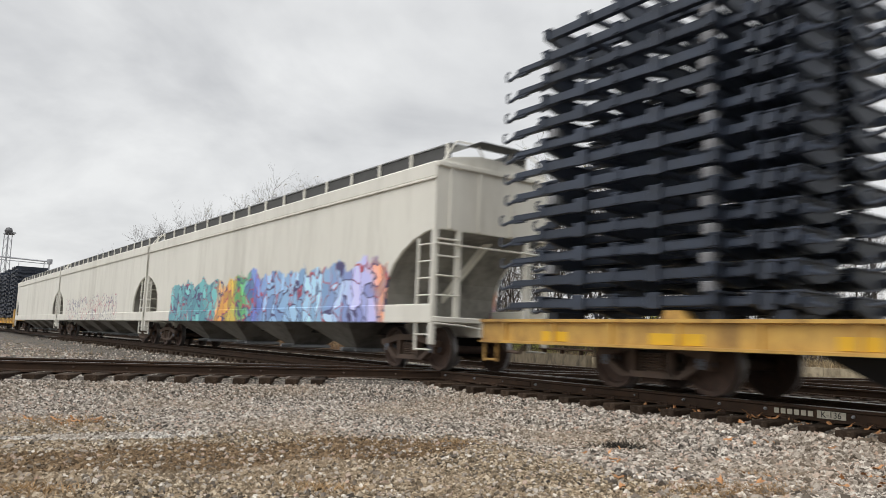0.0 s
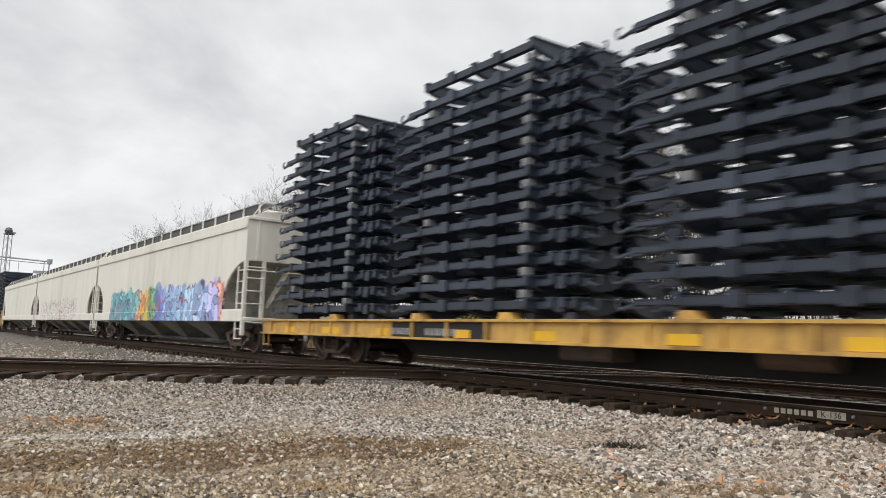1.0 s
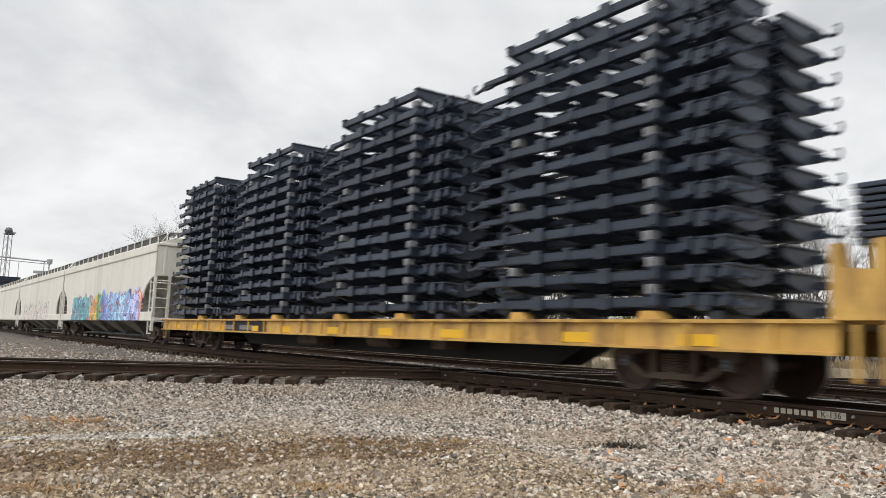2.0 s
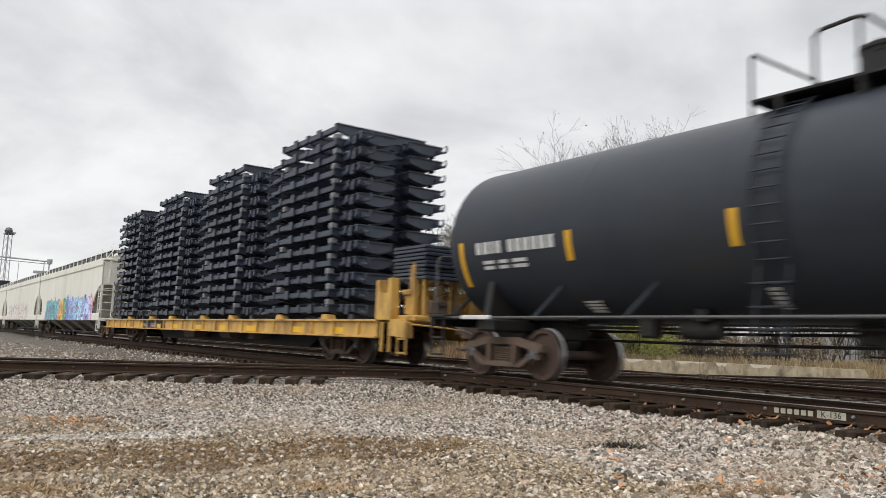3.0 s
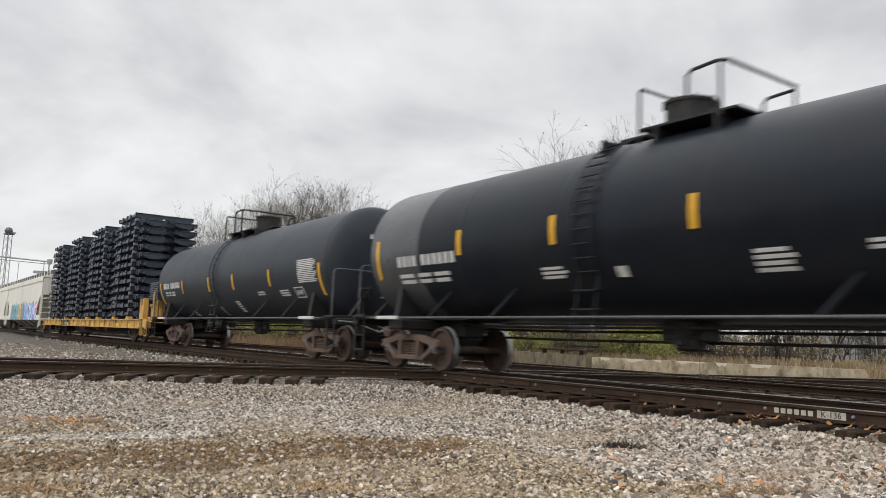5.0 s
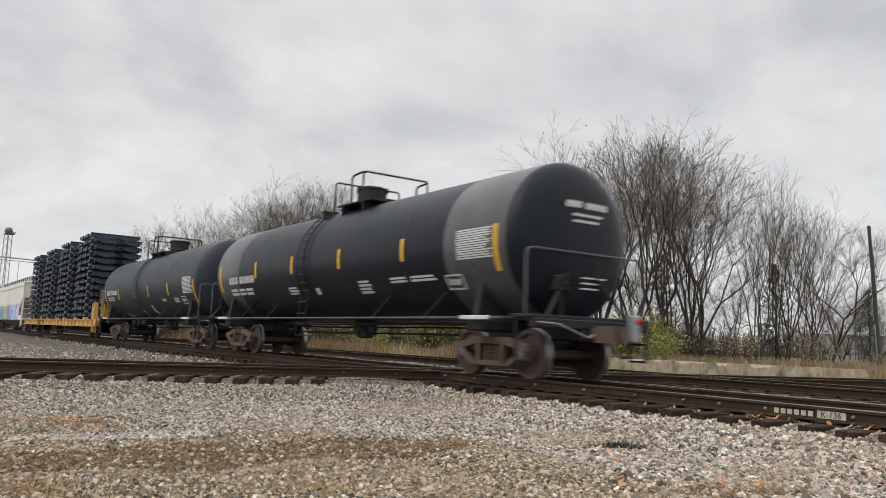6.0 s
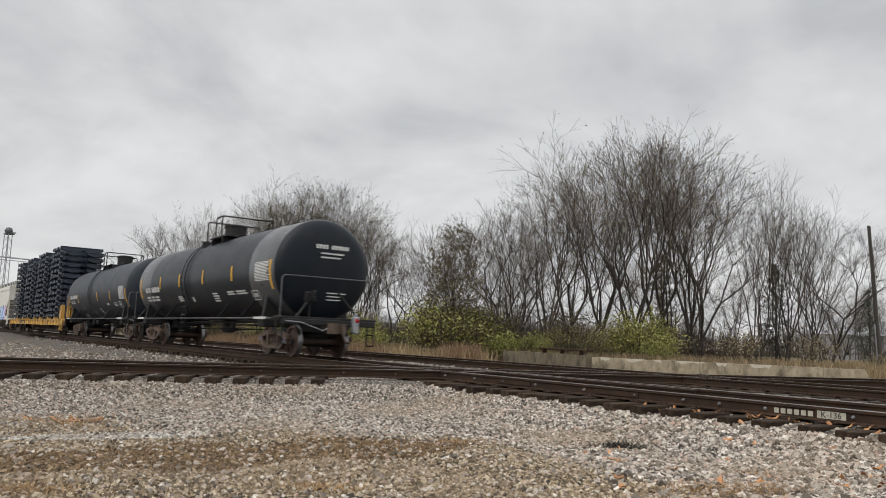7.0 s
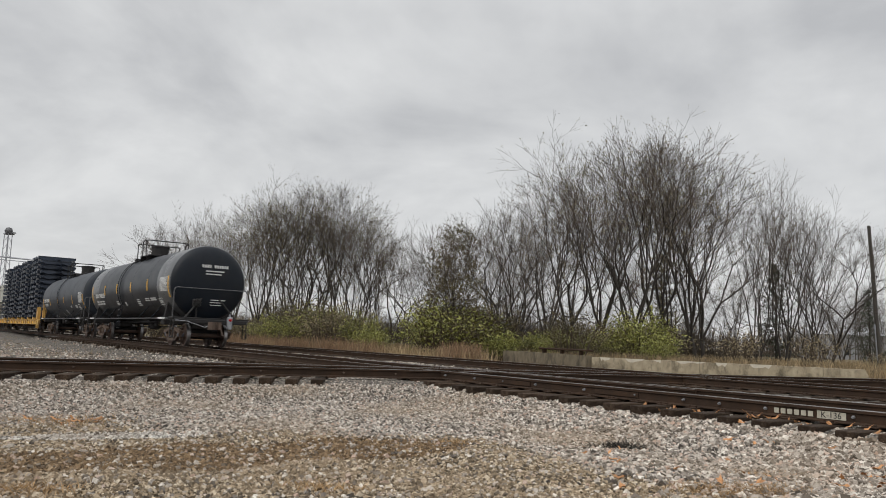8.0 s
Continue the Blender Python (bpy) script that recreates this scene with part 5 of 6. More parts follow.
GREY_STONES = stone_material("crushed_grey_stone", [(0.0, (0.035, 0.029, 0.024)), (0.18, (0.11, 0.093, 0.076)), (0.45, (0.235, 0.208, 0.178)), (0.70, (0.39, 0.352, 0.305)), (0.82, (0.34, 0.24, 0.185)), (0.88, (0.44, 0.40, 0.35)), (1.0, (0.60, 0.56, 0.50))], 0.42)
TAN_STONES = stone_material("dusty_tan_pebbles", [(0.0, (0.045, 0.035, 0.023)), (0.4, (0.172, 0.128, 0.080)), (0.75, (0.31, 0.242, 0.162)), (1.0, (0.50, 0.43, 0.33))])


BROWN_STONES = stone_material("damp_brown_pebbles", [(0.0, (0.05, 0.032, 0.016)), (0.5, (0.125, 0.078, 0.038)), (0.9, (0.20, 0.132, 0.070)), (1.0, (0.32, 0.24, 0.15))], 0.15)
PALE_STONES = stone_material("pale_fine_stone", [(0.0, (0.16, 0.15, 0.135)), (0.5, (0.36, 0.34, 0.31)), (1.0, (0.6, 0.57, 0.52))])


def lane_mask(x, y):
    """1 where the worn dirt lane runs, 0 on clean ballast."""
    edge = 9.9 + 0.35 * np.sin(0.9 * x + 0.4) + 0.2 * np.sin(2.7 * x) - np.clip(x - 0.2, 0, 9) * 1.5
    return np.clip((edge - y) / 0.9, 0, 1)


def bed_distance(x, y):
    w = np.abs(x * N.x + y * N.y - D)
    b = np.abs((x - B_FROM.x) * NB.x + (y - B_FROM.y) * NB.y - GAUGE)
    c = np.abs(x * N.x + y * N.y - D - C_OFF)
    return np.minimum(np.minimum(w, b), c)


def scatter_stones(name, label, material, xs, ys, size, flat, sink):
    n = len(xs)
    rs = np.random.RandomState(len(name) + n % 97)
    cube = np.array([[-1, -1, -1], [1, -1, -1], [1, 1, -1], [-1, 1, -1], [-1, -1, 1], [1, -1, 1], [1, 1, 1], [-1, 1, 1]], float)
    v = cube[None] * (1 + rs.uniform(-0.38, 0.10, (n, 8, 3)))
    v *= (size[:, None] * np.stack([np.ones(n), rs.uniform(0.6, 0.95, n), rs.uniform(flat * 0.7, flat * 1.3, n)], 1))[:, None, :]
    ax, ay, az = rs.uniform(-1.1, 1.1, n), rs.uniform(-1.1, 1.1, n), rs.uniform(0, 6.283, n)
    def turn(v, a, i, j):
        c, s = np.cos(a)[:, None], np.sin(a)[:, None]
        p, q = v[:, :, i].copy(), v[:, :, j].copy()
        v[:, :, i], v[:, :, j] = c * p - s * q, s * p + c * q
    turn(v, ax, 1, 2); turn(v, ay, 0, 2); turn(v, az, 0, 1)
    v[:, :, 0] += xs[:, None]
    v[:, :, 1] += ys[:, None]
    v[:, :, 2] += (ground_height(xs, ys) + size * sink)[:, None]
    quads = np.array([[0, 3, 2, 1], [4, 5, 6, 7], [0, 1, 5, 4], [1, 2, 6, 5], [2, 3, 7, 6], [3, 0, 4, 7]])
    f = (quads[None] + 8 * np.arange(n)[:, None, None]).reshape(-1, 4)
    me = bpy.data.meshes.new(name)
    me.from_pydata(v.reshape(-1, 3).tolist(), [], f.tolist())
    me.materials.append(material)
    me.update()
    return tagged(new(name, me), label, "gravel", kind="stuff")


def build_stones():
    rs = np.random.RandomState(21)
    # evenly thick in the wedge before the tracks
    n = 235000
    y = np.sqrt(rs.uniform(5.2 ** 2, 17.5 ** 2, n))
    x = rs.uniform(-0.68, 0.68, n) * y
    dist = bed_distance(x, y)
    w = x * N.x + y * N.y - D
    b = (x - B_FROM.x) * NB.x + (y - B_FROM.y) * NB.y - GAUGE
    front = (w < 0.4) & (b < 0.4)
    lane = lane_mask(x, y)
    keep = front & (rs.uniform(0, 1, n) > lane * 0.9) & ((dist > 1.40) | (rs.uniform(0, 1, n) < 0.22))
    keep &= rs.uniform(0, 1, n) < np.clip(1.15 - (y - 6) / 16, 0.45, 1)
    size = rs.uniform(0.011, 0.025, n) * (1 + 0.25 * (x > 1.5)) * np.where(rs.uniform(0, 1, n) > 0.93, 1.35, 1)
    k = keep
    scatter_stones("ballast", "loose crushed grey stone ballast before the tracks", GREY_STONES, x[k], y[k], size[k], 0.70, np.where(dist[k] < 1.40, -0.6, 0.40))
    n = 90000
    y = np.sqrt(rs.uniform(5.2 ** 2, 10.6 ** 2, n))
    x = rs.uniform(-0.68, 0.62, n) * y
    k = rs.uniform(0, 1, n) < lane_mask(x, y)
    x, y = x[k], y[k]
    size = rs.uniform(0.008, 0.021, len(x)) * np.where(rs.uniform(0, 1, len(x)) > 0.95, 1.5, 1)
    wob = 0.25 * np.sin(2.1 * x + y) + 0.15 * np.sin(5.3 * x - 2 * y)
    brown = ((x + 2.0) / 2.5) ** 2 + ((y - 7.65 - 0.58 * (x + 1.8)) / 0.80) ** 2 < 1 + wob
    pale = (np.abs(y - 8.45 - 0.55 * (x + 3.6)) < 0.30 + 0.2 * wob) & (x < -2.5 + wob)
    rest = ~brown & ~pale
    scatter_stones("pebbles", "small tan pebbles pressed into the dirt lane", TAN_STONES, x[rest], y[rest], size[rest], 0.55, 0.22)
    scatter_stones("damp_pebbles", "damp brown patch of pebbles in the lane", BROWN_STONES, x[brown], y[brown], size[brown], 0.55, 0.22)
    scatter_stones("pale_pebbles", "pale grey streak of fine crushed stone", PALE_STONES, x[pale], y[pale], size[pale], 0.55, 0.22)
    # the slope between the two lines, further off
    n = 60000
    y = rs.uniform(15, 60, n)
    x = rs.uniform(-0.62, 0.75, n) * y
    w = x * N.x + y * N.y - D
    b = (x - B_FROM.x) * NB.x + (y - B_FROM.y) * NB.y - GAUGE
    k = (b > -1.0) & (w < 9) & (rs.uniform(0, 1, n) < np.clip(22 / y, 0, 1)) & (bed_distance(x, y) > 1.35)
    scatter_stones("track_gravel", "crushed grey stone between the railway lines", GREY_STONES, x[k], y[k], rs.uniform(0.025, 0.05, k.sum()), 0.6, np.full(k.sum(), 0.1))


build_stones()


# ---- trees, shrubs and weeds ----
M["bark"] = mat("grey_brown_bark", (0.050, 0.042, 0.035), (0.030, 0.025, 0.022), 0.95, 0, 3.0, 0.4, 25, (0.085, 0.074, 0.063), 1.5, 0.5, jitter=0.2, stretch=(3, 3, 0.6))
M["twig"] = mat("thin_twig_bark", (0.095, 0.074, 0.056), (0.062, 0.048, 0.037), 0.95, 0, 3.0, jitter=0.2)
M["leaf_olive"] = mat("fading_olive_leaf", (0.27, 0.25, 0.10), (0.18, 0.165, 0.065), 0.7, 0, 0.8, jitter=0.4, island=True)
M["leaf_tan"] = mat("dull_olive_leaf", (0.28, 0.22, 0.125), (0.19, 0.155, 0.085), 0.7, 0, 0.8, jitter=0.4, island=True)
M["leaf_green"] = mat("yellow_green_leaf", (0.29, 0.29, 0.06), (0.15, 0.17, 0.036), 0.65, 0, 0.6, jitter=0.5, island=True, grime=(0.26, 0.20, 0.07), gscale=0.7, gamount=0.7)
M["leaf_dark"] = mat("dark_olive_leaf", (0.075, 0.072, 0.026), (0.125, 0.088, 0.04), 0.7, 0, 0.9, jitter=0.4, island=True)
M["needle"] = mat("dark_green_needle", (0.045, 0.055, 0.032), (0.03, 0.036, 0.022), 0.7, 0, 0.8, jitter=0.35, island=True)
M["straw"] = mat("dry_straw", (0.36, 0.27, 0.15), (0.22, 0.155, 0.085), 0.9, 0, 0.5, jitter=0.35, island=True)
M["brownweed"] = mat("brown_dry_weed", (0.20, 0.150, 0.085), (0.12, 0.092, 0.052), 0.9, 0, 0.5, jitter=0.35, island=True)
M["tuft"] = mat("dead_orange_grass", (0.40, 0.26, 0.125), (0.28, 0.17, 0.08), 0.9, 0, 0.5, jitter=0.35, island=True)
M["dark_weed"] = mat("rotted_weed", (0.03, 0.026, 0.02), (0.05, 0.042, 0.03), 0.9, 0, 0.5, jitter=0.35, island=True)
M["rustweed"] = mat("reddish_dry_weed", (0.20, 0.115, 0.065), (0.28, 0.19, 0.11), 0.9, 0, 0.6, jitter=0.35, island=True)


def bare_tree_meshes(seed, height, stems, spread, leafy, name_leaf, depth=6, rise=0.10):
    """A bare tree whose limbs fork again and again into fine twigs, with a few last leaves."""
    rng = random.Random(seed)
    wood, fine, leaf = Shape(), Shape(), Shape()
    tips = []

    def limb(p, d, length, r, level):
        if level >= depth:
            q = p + d * length
            fine.tube([p, q], [min(max(r, 0.008), 0.014), 0.006], 3, cap=False)
            tips.append(q)
            return
        n = 5 if level < 2 else 3 if level < 4 else 2
        bend = 0.07 + 0.02 * level
        pts, rads = [p.copy()], [r]
        q, e = p.copy(), d.copy()
        for i in range(n):
            e = (e + Vector((rng.gauss(0, bend), rng.gauss(0, bend), rng.gauss(0, bend * 0.6) + rise * (0.4 if level < 1 else 1.3 if level < 4 else 0.6)))).normalized()
            q = q + e * (length / n)
            pts.append(q.copy())
            rads.append(r * (1 - 0.22 * (i + 1) / n))
        (wood if level < 4 else fine).tube(pts, rads, (8, 7, 6, 5, 3, 3, 3)[level], cap=False)
        tip = rads[-1]
        turn = rng.random() * 6.283
        kids = 3 if rng.random() < (0.45 if level < 3 else 0.55) else 2
        for k in range(kids):
            side = Matrix.Rotation(turn + 6.283 * k / kids + rng.uniform(-0.5, 0.5), 3, e) @ e.orthogonal().normalized()
            ang = rng.uniform(0.18, 0.50) * (spread if level < 3 else 1.25)
            nd = (e * math.cos(ang) + side * math.sin(ang)).normalized()
            limb(q, nd, length * ((rng.uniform(0.68, 0.90) if level < 4 else rng.uniform(0.52, 0.75)) if level else rng.uniform(1.4, 2.0)), tip * rng.uniform(0.60, 0.88), level + 1)
        for k in range((0, 1, 1, 2, 3, 3)[level]):
            i = rng.randrange(1 if level < 2 else 0, n)
            base = pts[i].lerp(pts[i + 1], rng.random())
            along_ = (pts[i + 1] - pts[i]).normalized()
            side = Matrix.Rotation(rng.random() * 6.283, 3, along_) @ along_.orthogonal().normalized()
            ang = rng.uniform(0.5, 1.05)
            nd = (along_ * math.cos(ang) + side * math.sin(ang) + Vector((0, 0, 0.12))).normalized()
            limb(base, nd, length * (rng.uniform(0.45, 0.75) if level else rng.uniform(0.7, 1.1)), rads[i] * rng.uniform(0.28, 0.5), level + 2)

    for s in range(stems):
        a = 6.283 * s / stems + rng.uniform(-0.5, 0.5)
        lean = (rng.uniform(0.10, 0.34) if stems > 1 else rng.uniform(0, 0.1)) * spread
        d = Vector((math.cos(a) * lean, math.sin(a) * lean, 1)).normalized()
        foot = 0.22 if stems > 1 else 0.0
        limb(Vector((math.cos(a) * foot, math.sin(a) * foot, -0.15)), d, height * rng.uniform(0.11, 0.18), height * 0.0135 * rng.uniform(0.75, 1.1) * 1.2 / stems ** 0.45, 0)
    for t in tips:
        if rng.random() < leafy:
            for k in range(rng.randint(1, 3)):
                c = t + Vector((rng.gauss(0, 0.10), rng.gauss(0, 0.10), rng.gauss(0, 0.10)))
                leaf_quad(leaf, c, rng.uniform(0.045, 0.095), rng)
    # the height is measured to the topmost twigs
    tall = height / sorted(p.z for p in tips)[int(len(tips) * 0.995)]
    for sh in (wood, fine, leaf):
        sh.v = [(x * tall, y * tall, z * tall) for x, y, z in sh.v]
    return (wood.mesh("trunk", [M["bark"]], True, False), fine.mesh("crown", [M["twig"]], False, False),
            leaf.mesh("leaves", [M[name_leaf]], False, False) if leaf.f else None)


def leaf_quad(shape, c, r, rng):
    """A small pointed leaf, folded along its middle."""
    a, b_ = rng.random() * 6.283, rng.uniform(-0.9, 0.9)
    x = Vector((math.cos(a) * math.cos(b_), math.sin(a) * math.cos(b_), math.sin(b_)))
    y = x.orthogonal().normalized()
    y = Matrix.Rotation(rng.random() * 6.283, 3, x) @ y
    z = x.cross(y)
    shape.add([c - x * r, c + y * r * 0.5 + z * r * 0.12, c + x * r, c - y * r * 0.5 + z * r * 0.12], [(0, 1, 2), (0, 2, 3)])


def tree_thing(meshes, label):
    t = thing("bare_tree", label, "tree", "trees along the line")
    part("trunk", meshes[0], None, t)
    part("crown", meshes[1], None, t)
    if meshes[2]:
        part("leaves", meshes[2], None, t)
    return t


def shrub_meshes(seed, r, h, leaves, mat_name):
    rng = random.Random(seed)
    stems, leaf = Shape(), Shape()
    for k in range(60):
        a, l = rng.random() * 6.283, rng.uniform(0.3, 1.0)
        top = Vector((math.cos(a) * r * l, math.sin(a) * r * l, h * rng.uniform(0.6, 1.05) * (1.1 - 0.45 * l)))
        foot = Vector((math.cos(a) * r * 0.35 * l, math.sin(a) * r * 0.35 * l, -0.1))
        mid = foot.lerp(top, 0.5) + Vector((rng.gauss(0, 0.12), rng.gauss(0, 0.12), 0.15 * h))
        stems.tube([foot, mid, top], [0.016, 0.010, 0.005], 3, cap=False)
        for j in range(leaves):
            f = rng.uniform(0.25, 1.05)
            p = (foot.lerp(mid, f * 2) if f < 0.5 else mid.lerp(top, f * 2 - 1)) + Vector((rng.gauss(0, 0.20), rng.gauss(0, 0.20), rng.gauss(0, 0.16)))
            leaf_quad(leaf, p, rng.uniform(0.03, 0.075), rng)
    return stems.mesh("stem_mass", [M["twig"]], False, False), leaf.mesh("leaves", [M[mat_name]], False, False)


def brush_mesh(seed):
    """Thin bare saplings and suckers, too many to count."""
    rng = random.Random(seed)
    s = Shape()
    for k in range(150):
        a, l = rng.random() * 6.283, 2.6 * math.sqrt(rng.random())
        p = Vector((math.cos(a) * l, math.sin(a) * l, -0.1))
        h = rng.uniform(1.5, 5.2)
        d = Vector((rng.gauss(0, 0.16), rng.gauss(0, 0.16), 1)).normalized()
        top = p + d * h
        mid = p.lerp(top, 0.5) + Vector((rng.gauss(0, 0.12), rng.gauss(0, 0.12), 0))
        s.tube([p, mid, top], [0.022, 0.015, 0.006], 3, cap=False)
        for j in range(7):
            f = rng.uniform(0.25, 0.98)
            q = p.lerp(mid, f * 2) if f < 0.5 else mid.lerp(top, f * 2 - 1)
            e = Vector((rng.gauss(0, 0.6), rng.gauss(0, 0.6), rng.uniform(0.3, 1.0))).normalized()
            s.tube([q, q + e * rng.uniform(0.4, 1.3)], [0.010, 0.005], 3, cap=False)
    return s.mesh("stem_mass", [M["twig"]], False, False)


def build_far_woods():
    """A thin belt of leafless woods on the horizon."""
    rng = random.Random(62)
    s = Shape()
    for k in range(4000):
        f = rng.random()
        x, y = -95 + 260 * f, rng.uniform(165, 215)
        h = rng.uniform(3.5, 8.5) * (0.8 + 0.35 * math.sin(x * 0.11) * math.sin(x * 0.037 + 1))
        p = Vector((x, y, -0.5))
        top = p + Vector((rng.gauss(0, 0.6), 0, h))
        s.tube([p, top], [0.09, 0.02], 3, cap=False)
        for j in range(4):
            q = p.lerp(top, rng.uniform(0.3, 0.95))
            s.tube([q, q + Vector((rng.gauss(0, 1.2), rng.gauss(0, 0.5), rng.uniform(0.5, 2.0)))], [0.05, 0.015], 3, cap=False)
    tagged(new("far_woods", s.mesh("far_woods", [M["twig"]], False, False)), "belt of leafless grey-brown woods on the horizon", "woods", kind="stuff")


def build_trees():
    rng = random.Random(8)
    kinds = [bare_tree_meshes(31, 16, 2, 1.15, 0.30, "leaf_tan", rise=0.08), bare_tree_meshes(32, 16, 2, 1.6, 0.01, "leaf_tan", rise=0.04), bare_tree_meshes(33, 16, 3, 1.0, 0.40, "leaf_olive", rise=0.10),
             bare_tree_meshes(34, 16, 1, 1.35, 0.03, "leaf_tan", rise=0.07), bare_tree_meshes(35, 16, 4, 1.0, 0.10, "leaf_tan", depth=5, rise=0.12)]
    labels = ["tall bare tree with a few olive leaves on its twigs", "bare grey-brown tree with wide spreading limbs",
              "many-stemmed bare tree with sparse yellow-green leaves", "bare forked tree on a single trunk", "upright fan of bare stems with pale last leaves"]
    near = [(4.3, 61, 11.8, 3), (6.4, 63, 12.6, 0), (9.3, 58, 14.2, 3), (5.41, 58, 12.9, 1), (7.3, 54, 13.6, 0), (10.66, 62, 14.5, 3), (12.02, 58, 18.0, 2), (13.51, 55, 17.1, 0), (17.6, 64, 18.1, 3), (18.27, 60, 18.2, 2), (19.03, 56, 17.0, 0),
            (21.92, 53, 13.8, 4), (26.04, 58, 15.2, 4), (28.88, 60, 13.6, 4), (28.95, 57, 12.2, 1),
            (47.18, 90, 9.6, 1), (52.46, 95, 10.9, 3), (60.08, 105, 9.7, 1)]
    far = [(-43.01, 115, 17.7, 3), (-38.86, 112, 18.9, 1), (-33.67, 106, 18.2, 4), (-25.18, 92, 17.2, 2), (-21.31, 88, 17.3, 0), (-18.43, 86, 17.5, 2), (-15.91, 84, 18.7, 2),
           (-14.34, 88, 18.9, 0), (-11.47, 84, 17.6, 4), (-9.56, 88, 17.6, 2), (-7.7, 92, 15.8, 4), (-3.17, 80, 13.1, 1), (-7.11, 110, 15.6, 3), (-0.22, 100, 13.6, 1), (-16.77, 96, 18.8, 3),
           (-12.09, 98, 18.9, 1)]
    back = [(62.8, 120, 10.4, 1), (66.1, 115, 10.2, 1), (4.6, 120, 12, 1), (14, 90, 12, 3), (27, 95, 12, 1), (34, 90, 11, 0), (8, 82, 11, 1), (20, 84, 11, 3)]
    protos = [tree_thing(k, l) for k, l in zip(kinds, labels)]
    used = set()
    for x, y, h, k in near + far + back:
        m = pose(x, y, -0.5, 0, 0, rng.uniform(0, 360))
        s = h / 16.0
        t = protos[k] if k not in used else copy_thing(protos[k], m)
        used.add(k)
        t.matrix_basis = m @ Matrix.Diagonal((s * rng.uniform(0.85, 1.1), s * rng.uniform(0.85, 1.1), s, 1))
    # the leafy small tree
    lt = bare_tree_meshes(77, 8.6, 3, 0.8, 0.0, "leaf_dark", depth=5)
    t = thing("leafy_tree", "small tree still covered in dark olive leaves", "tree")
    part("trunk", lt[0], None, t)
    part("crown", lt[1], None, t)
    lf = Shape()
    for i in range(240):                      # leaves sit in ragged clumps
        z = 0.6 + 7.8 * rng.random() ** 1.25
        rr = 3.1 * min(1, (z + 0.6) / 2.2) * (1 - z / 9.6) ** 0.6 * math.sqrt(rng.random())
        a = rng.random() * 6.283
        c, w = Vector((rr * math.cos(a), rr * math.sin(a), z)), rng.uniform(0.2, 0.42)
        for k in range(42):
            leaf_quad(lf, c + Vector((rng.gauss(0, w), rng.gauss(0, w), rng.gauss(0, w * 0.7))), rng.uniform(0.045, 0.095), rng)
    part("leaves", lf.mesh("leaves", [M["leaf_dark"]], False, False), None, t)
    t.matrix_basis = pose(0.8, 50, -0.5)
    # shrubs
    sk = [(shrub_meshes(51, 1.7, 2.6, 40, "leaf_green"), "yellow-green leafy shrub in the rough grass"), (shrub_meshes(52, 1.5, 2.0, 36, "leaf_green"), "low yellow-green shrub in the weeds"),
          (shrub_meshes(53, 1.6, 2.6, 16, "leaf_tan"), "half-bare brown shrub at the wood's edge"), (shrub_meshes(54, 1.7, 2.8, 26, "leaf_dark"), "dark olive shrub under the trees")]
    protos = []
    for (a, b_), l in sk:
        t = thing("shrub", l, "shrub", "shrubs at the wood's edge")
        part("stem_mass", a, None, t)
        part("leaves", b_, None, t)
        protos.append(t)
    used = set()
    spots = []
    for i in range(20):                       # green thicket before the left trees
        f = rng.random()
        spots.append((-16 + 17 * f + rng.uniform(-1, 1), 70 - 21 * f + rng.uniform(-3, 7), rng.choice((0.5, 0.7, 0.9, 1.2, 1.7)) * rng.uniform(0.85, 1.1), rng.choice((0, 0, 1, 2, 3, 2))))
    for i in range(16):
        spots.append((rng.uniform(-0.5, 4.5), rng.uniform(46.5, 54), rng.choice((0.8, 1.1, 1.5)) * rng.uniform(0.85, 1.1), rng.choice((0, 3, 3, 1))))
    for i in range(12):                       # wood's edge behind the wall
        x = rng.uniform(4, 30)
        spots.append((x, 50.5 - 0.28 * (x - 4) + rng.uniform(0, 9), rng.choice((0.35, 0.6, 1.25)) * rng.uniform(0.85, 1.1), rng.choice((2, 2, 2, 2, 3))))
    for i in range(14):
        x = rng.uniform(6, 14)
        spots.append((x, 47 - 0.2 * (x - 4) + rng.uniform(0, 6), rng.choice((0.5, 0.8, 1.35)) * rng.uniform(0.85, 1.1), rng.choice((0, 0, 3))))
    for i in range(22):
        x = rng.uniform(-50, -8)
        spots.append((x, 62 - 1.32 * x - 0.0 + rng.uniform(4, 16) - 22, rng.uniform(1.0, 1.5), rng.choice((2, 2, 3))))
    bm_ = brush_mesh(61)
    b0 = thing("brush", "dense bare grey-brown brush between the trees", "brush", "brush under the trees")
    part("stem_mass", bm_, None, b0)
    first = True
    for i in range(22):
        if i < 10:
            x, y = rng.uniform(0, 27), rng.uniform(56, 72)
        else:
            x = rng.uniform(-44, 2)
            y = 92 - 0.55 * x + rng.uniform(-8, 10)
        m = pose(x, y, -0.5, 0, 0, rng.uniform(0, 360))
        t = b0 if first else copy_thing(b0, m)
        first = False
        sc = rng.uniform(0.7, 1.3)
        t.matrix_basis = m @ Matrix.Diagonal((sc, sc, sc * rng.uniform(0.7, 1.2), 1))
    for x, y, s, k in spots:
        if x * N.x + y * N.y - D < C_OFF + 5.0:
            continue
        m = pose(x, y, -0.5, 0, 0, rng.uniform(0, 360))
        t = protos[k] if k not in used else copy_thing(protos[k], m)
        used.add(k)
        t.matrix_basis = m @ Matrix.Diagonal((s * 1.15, s * 1.15, s, 1))


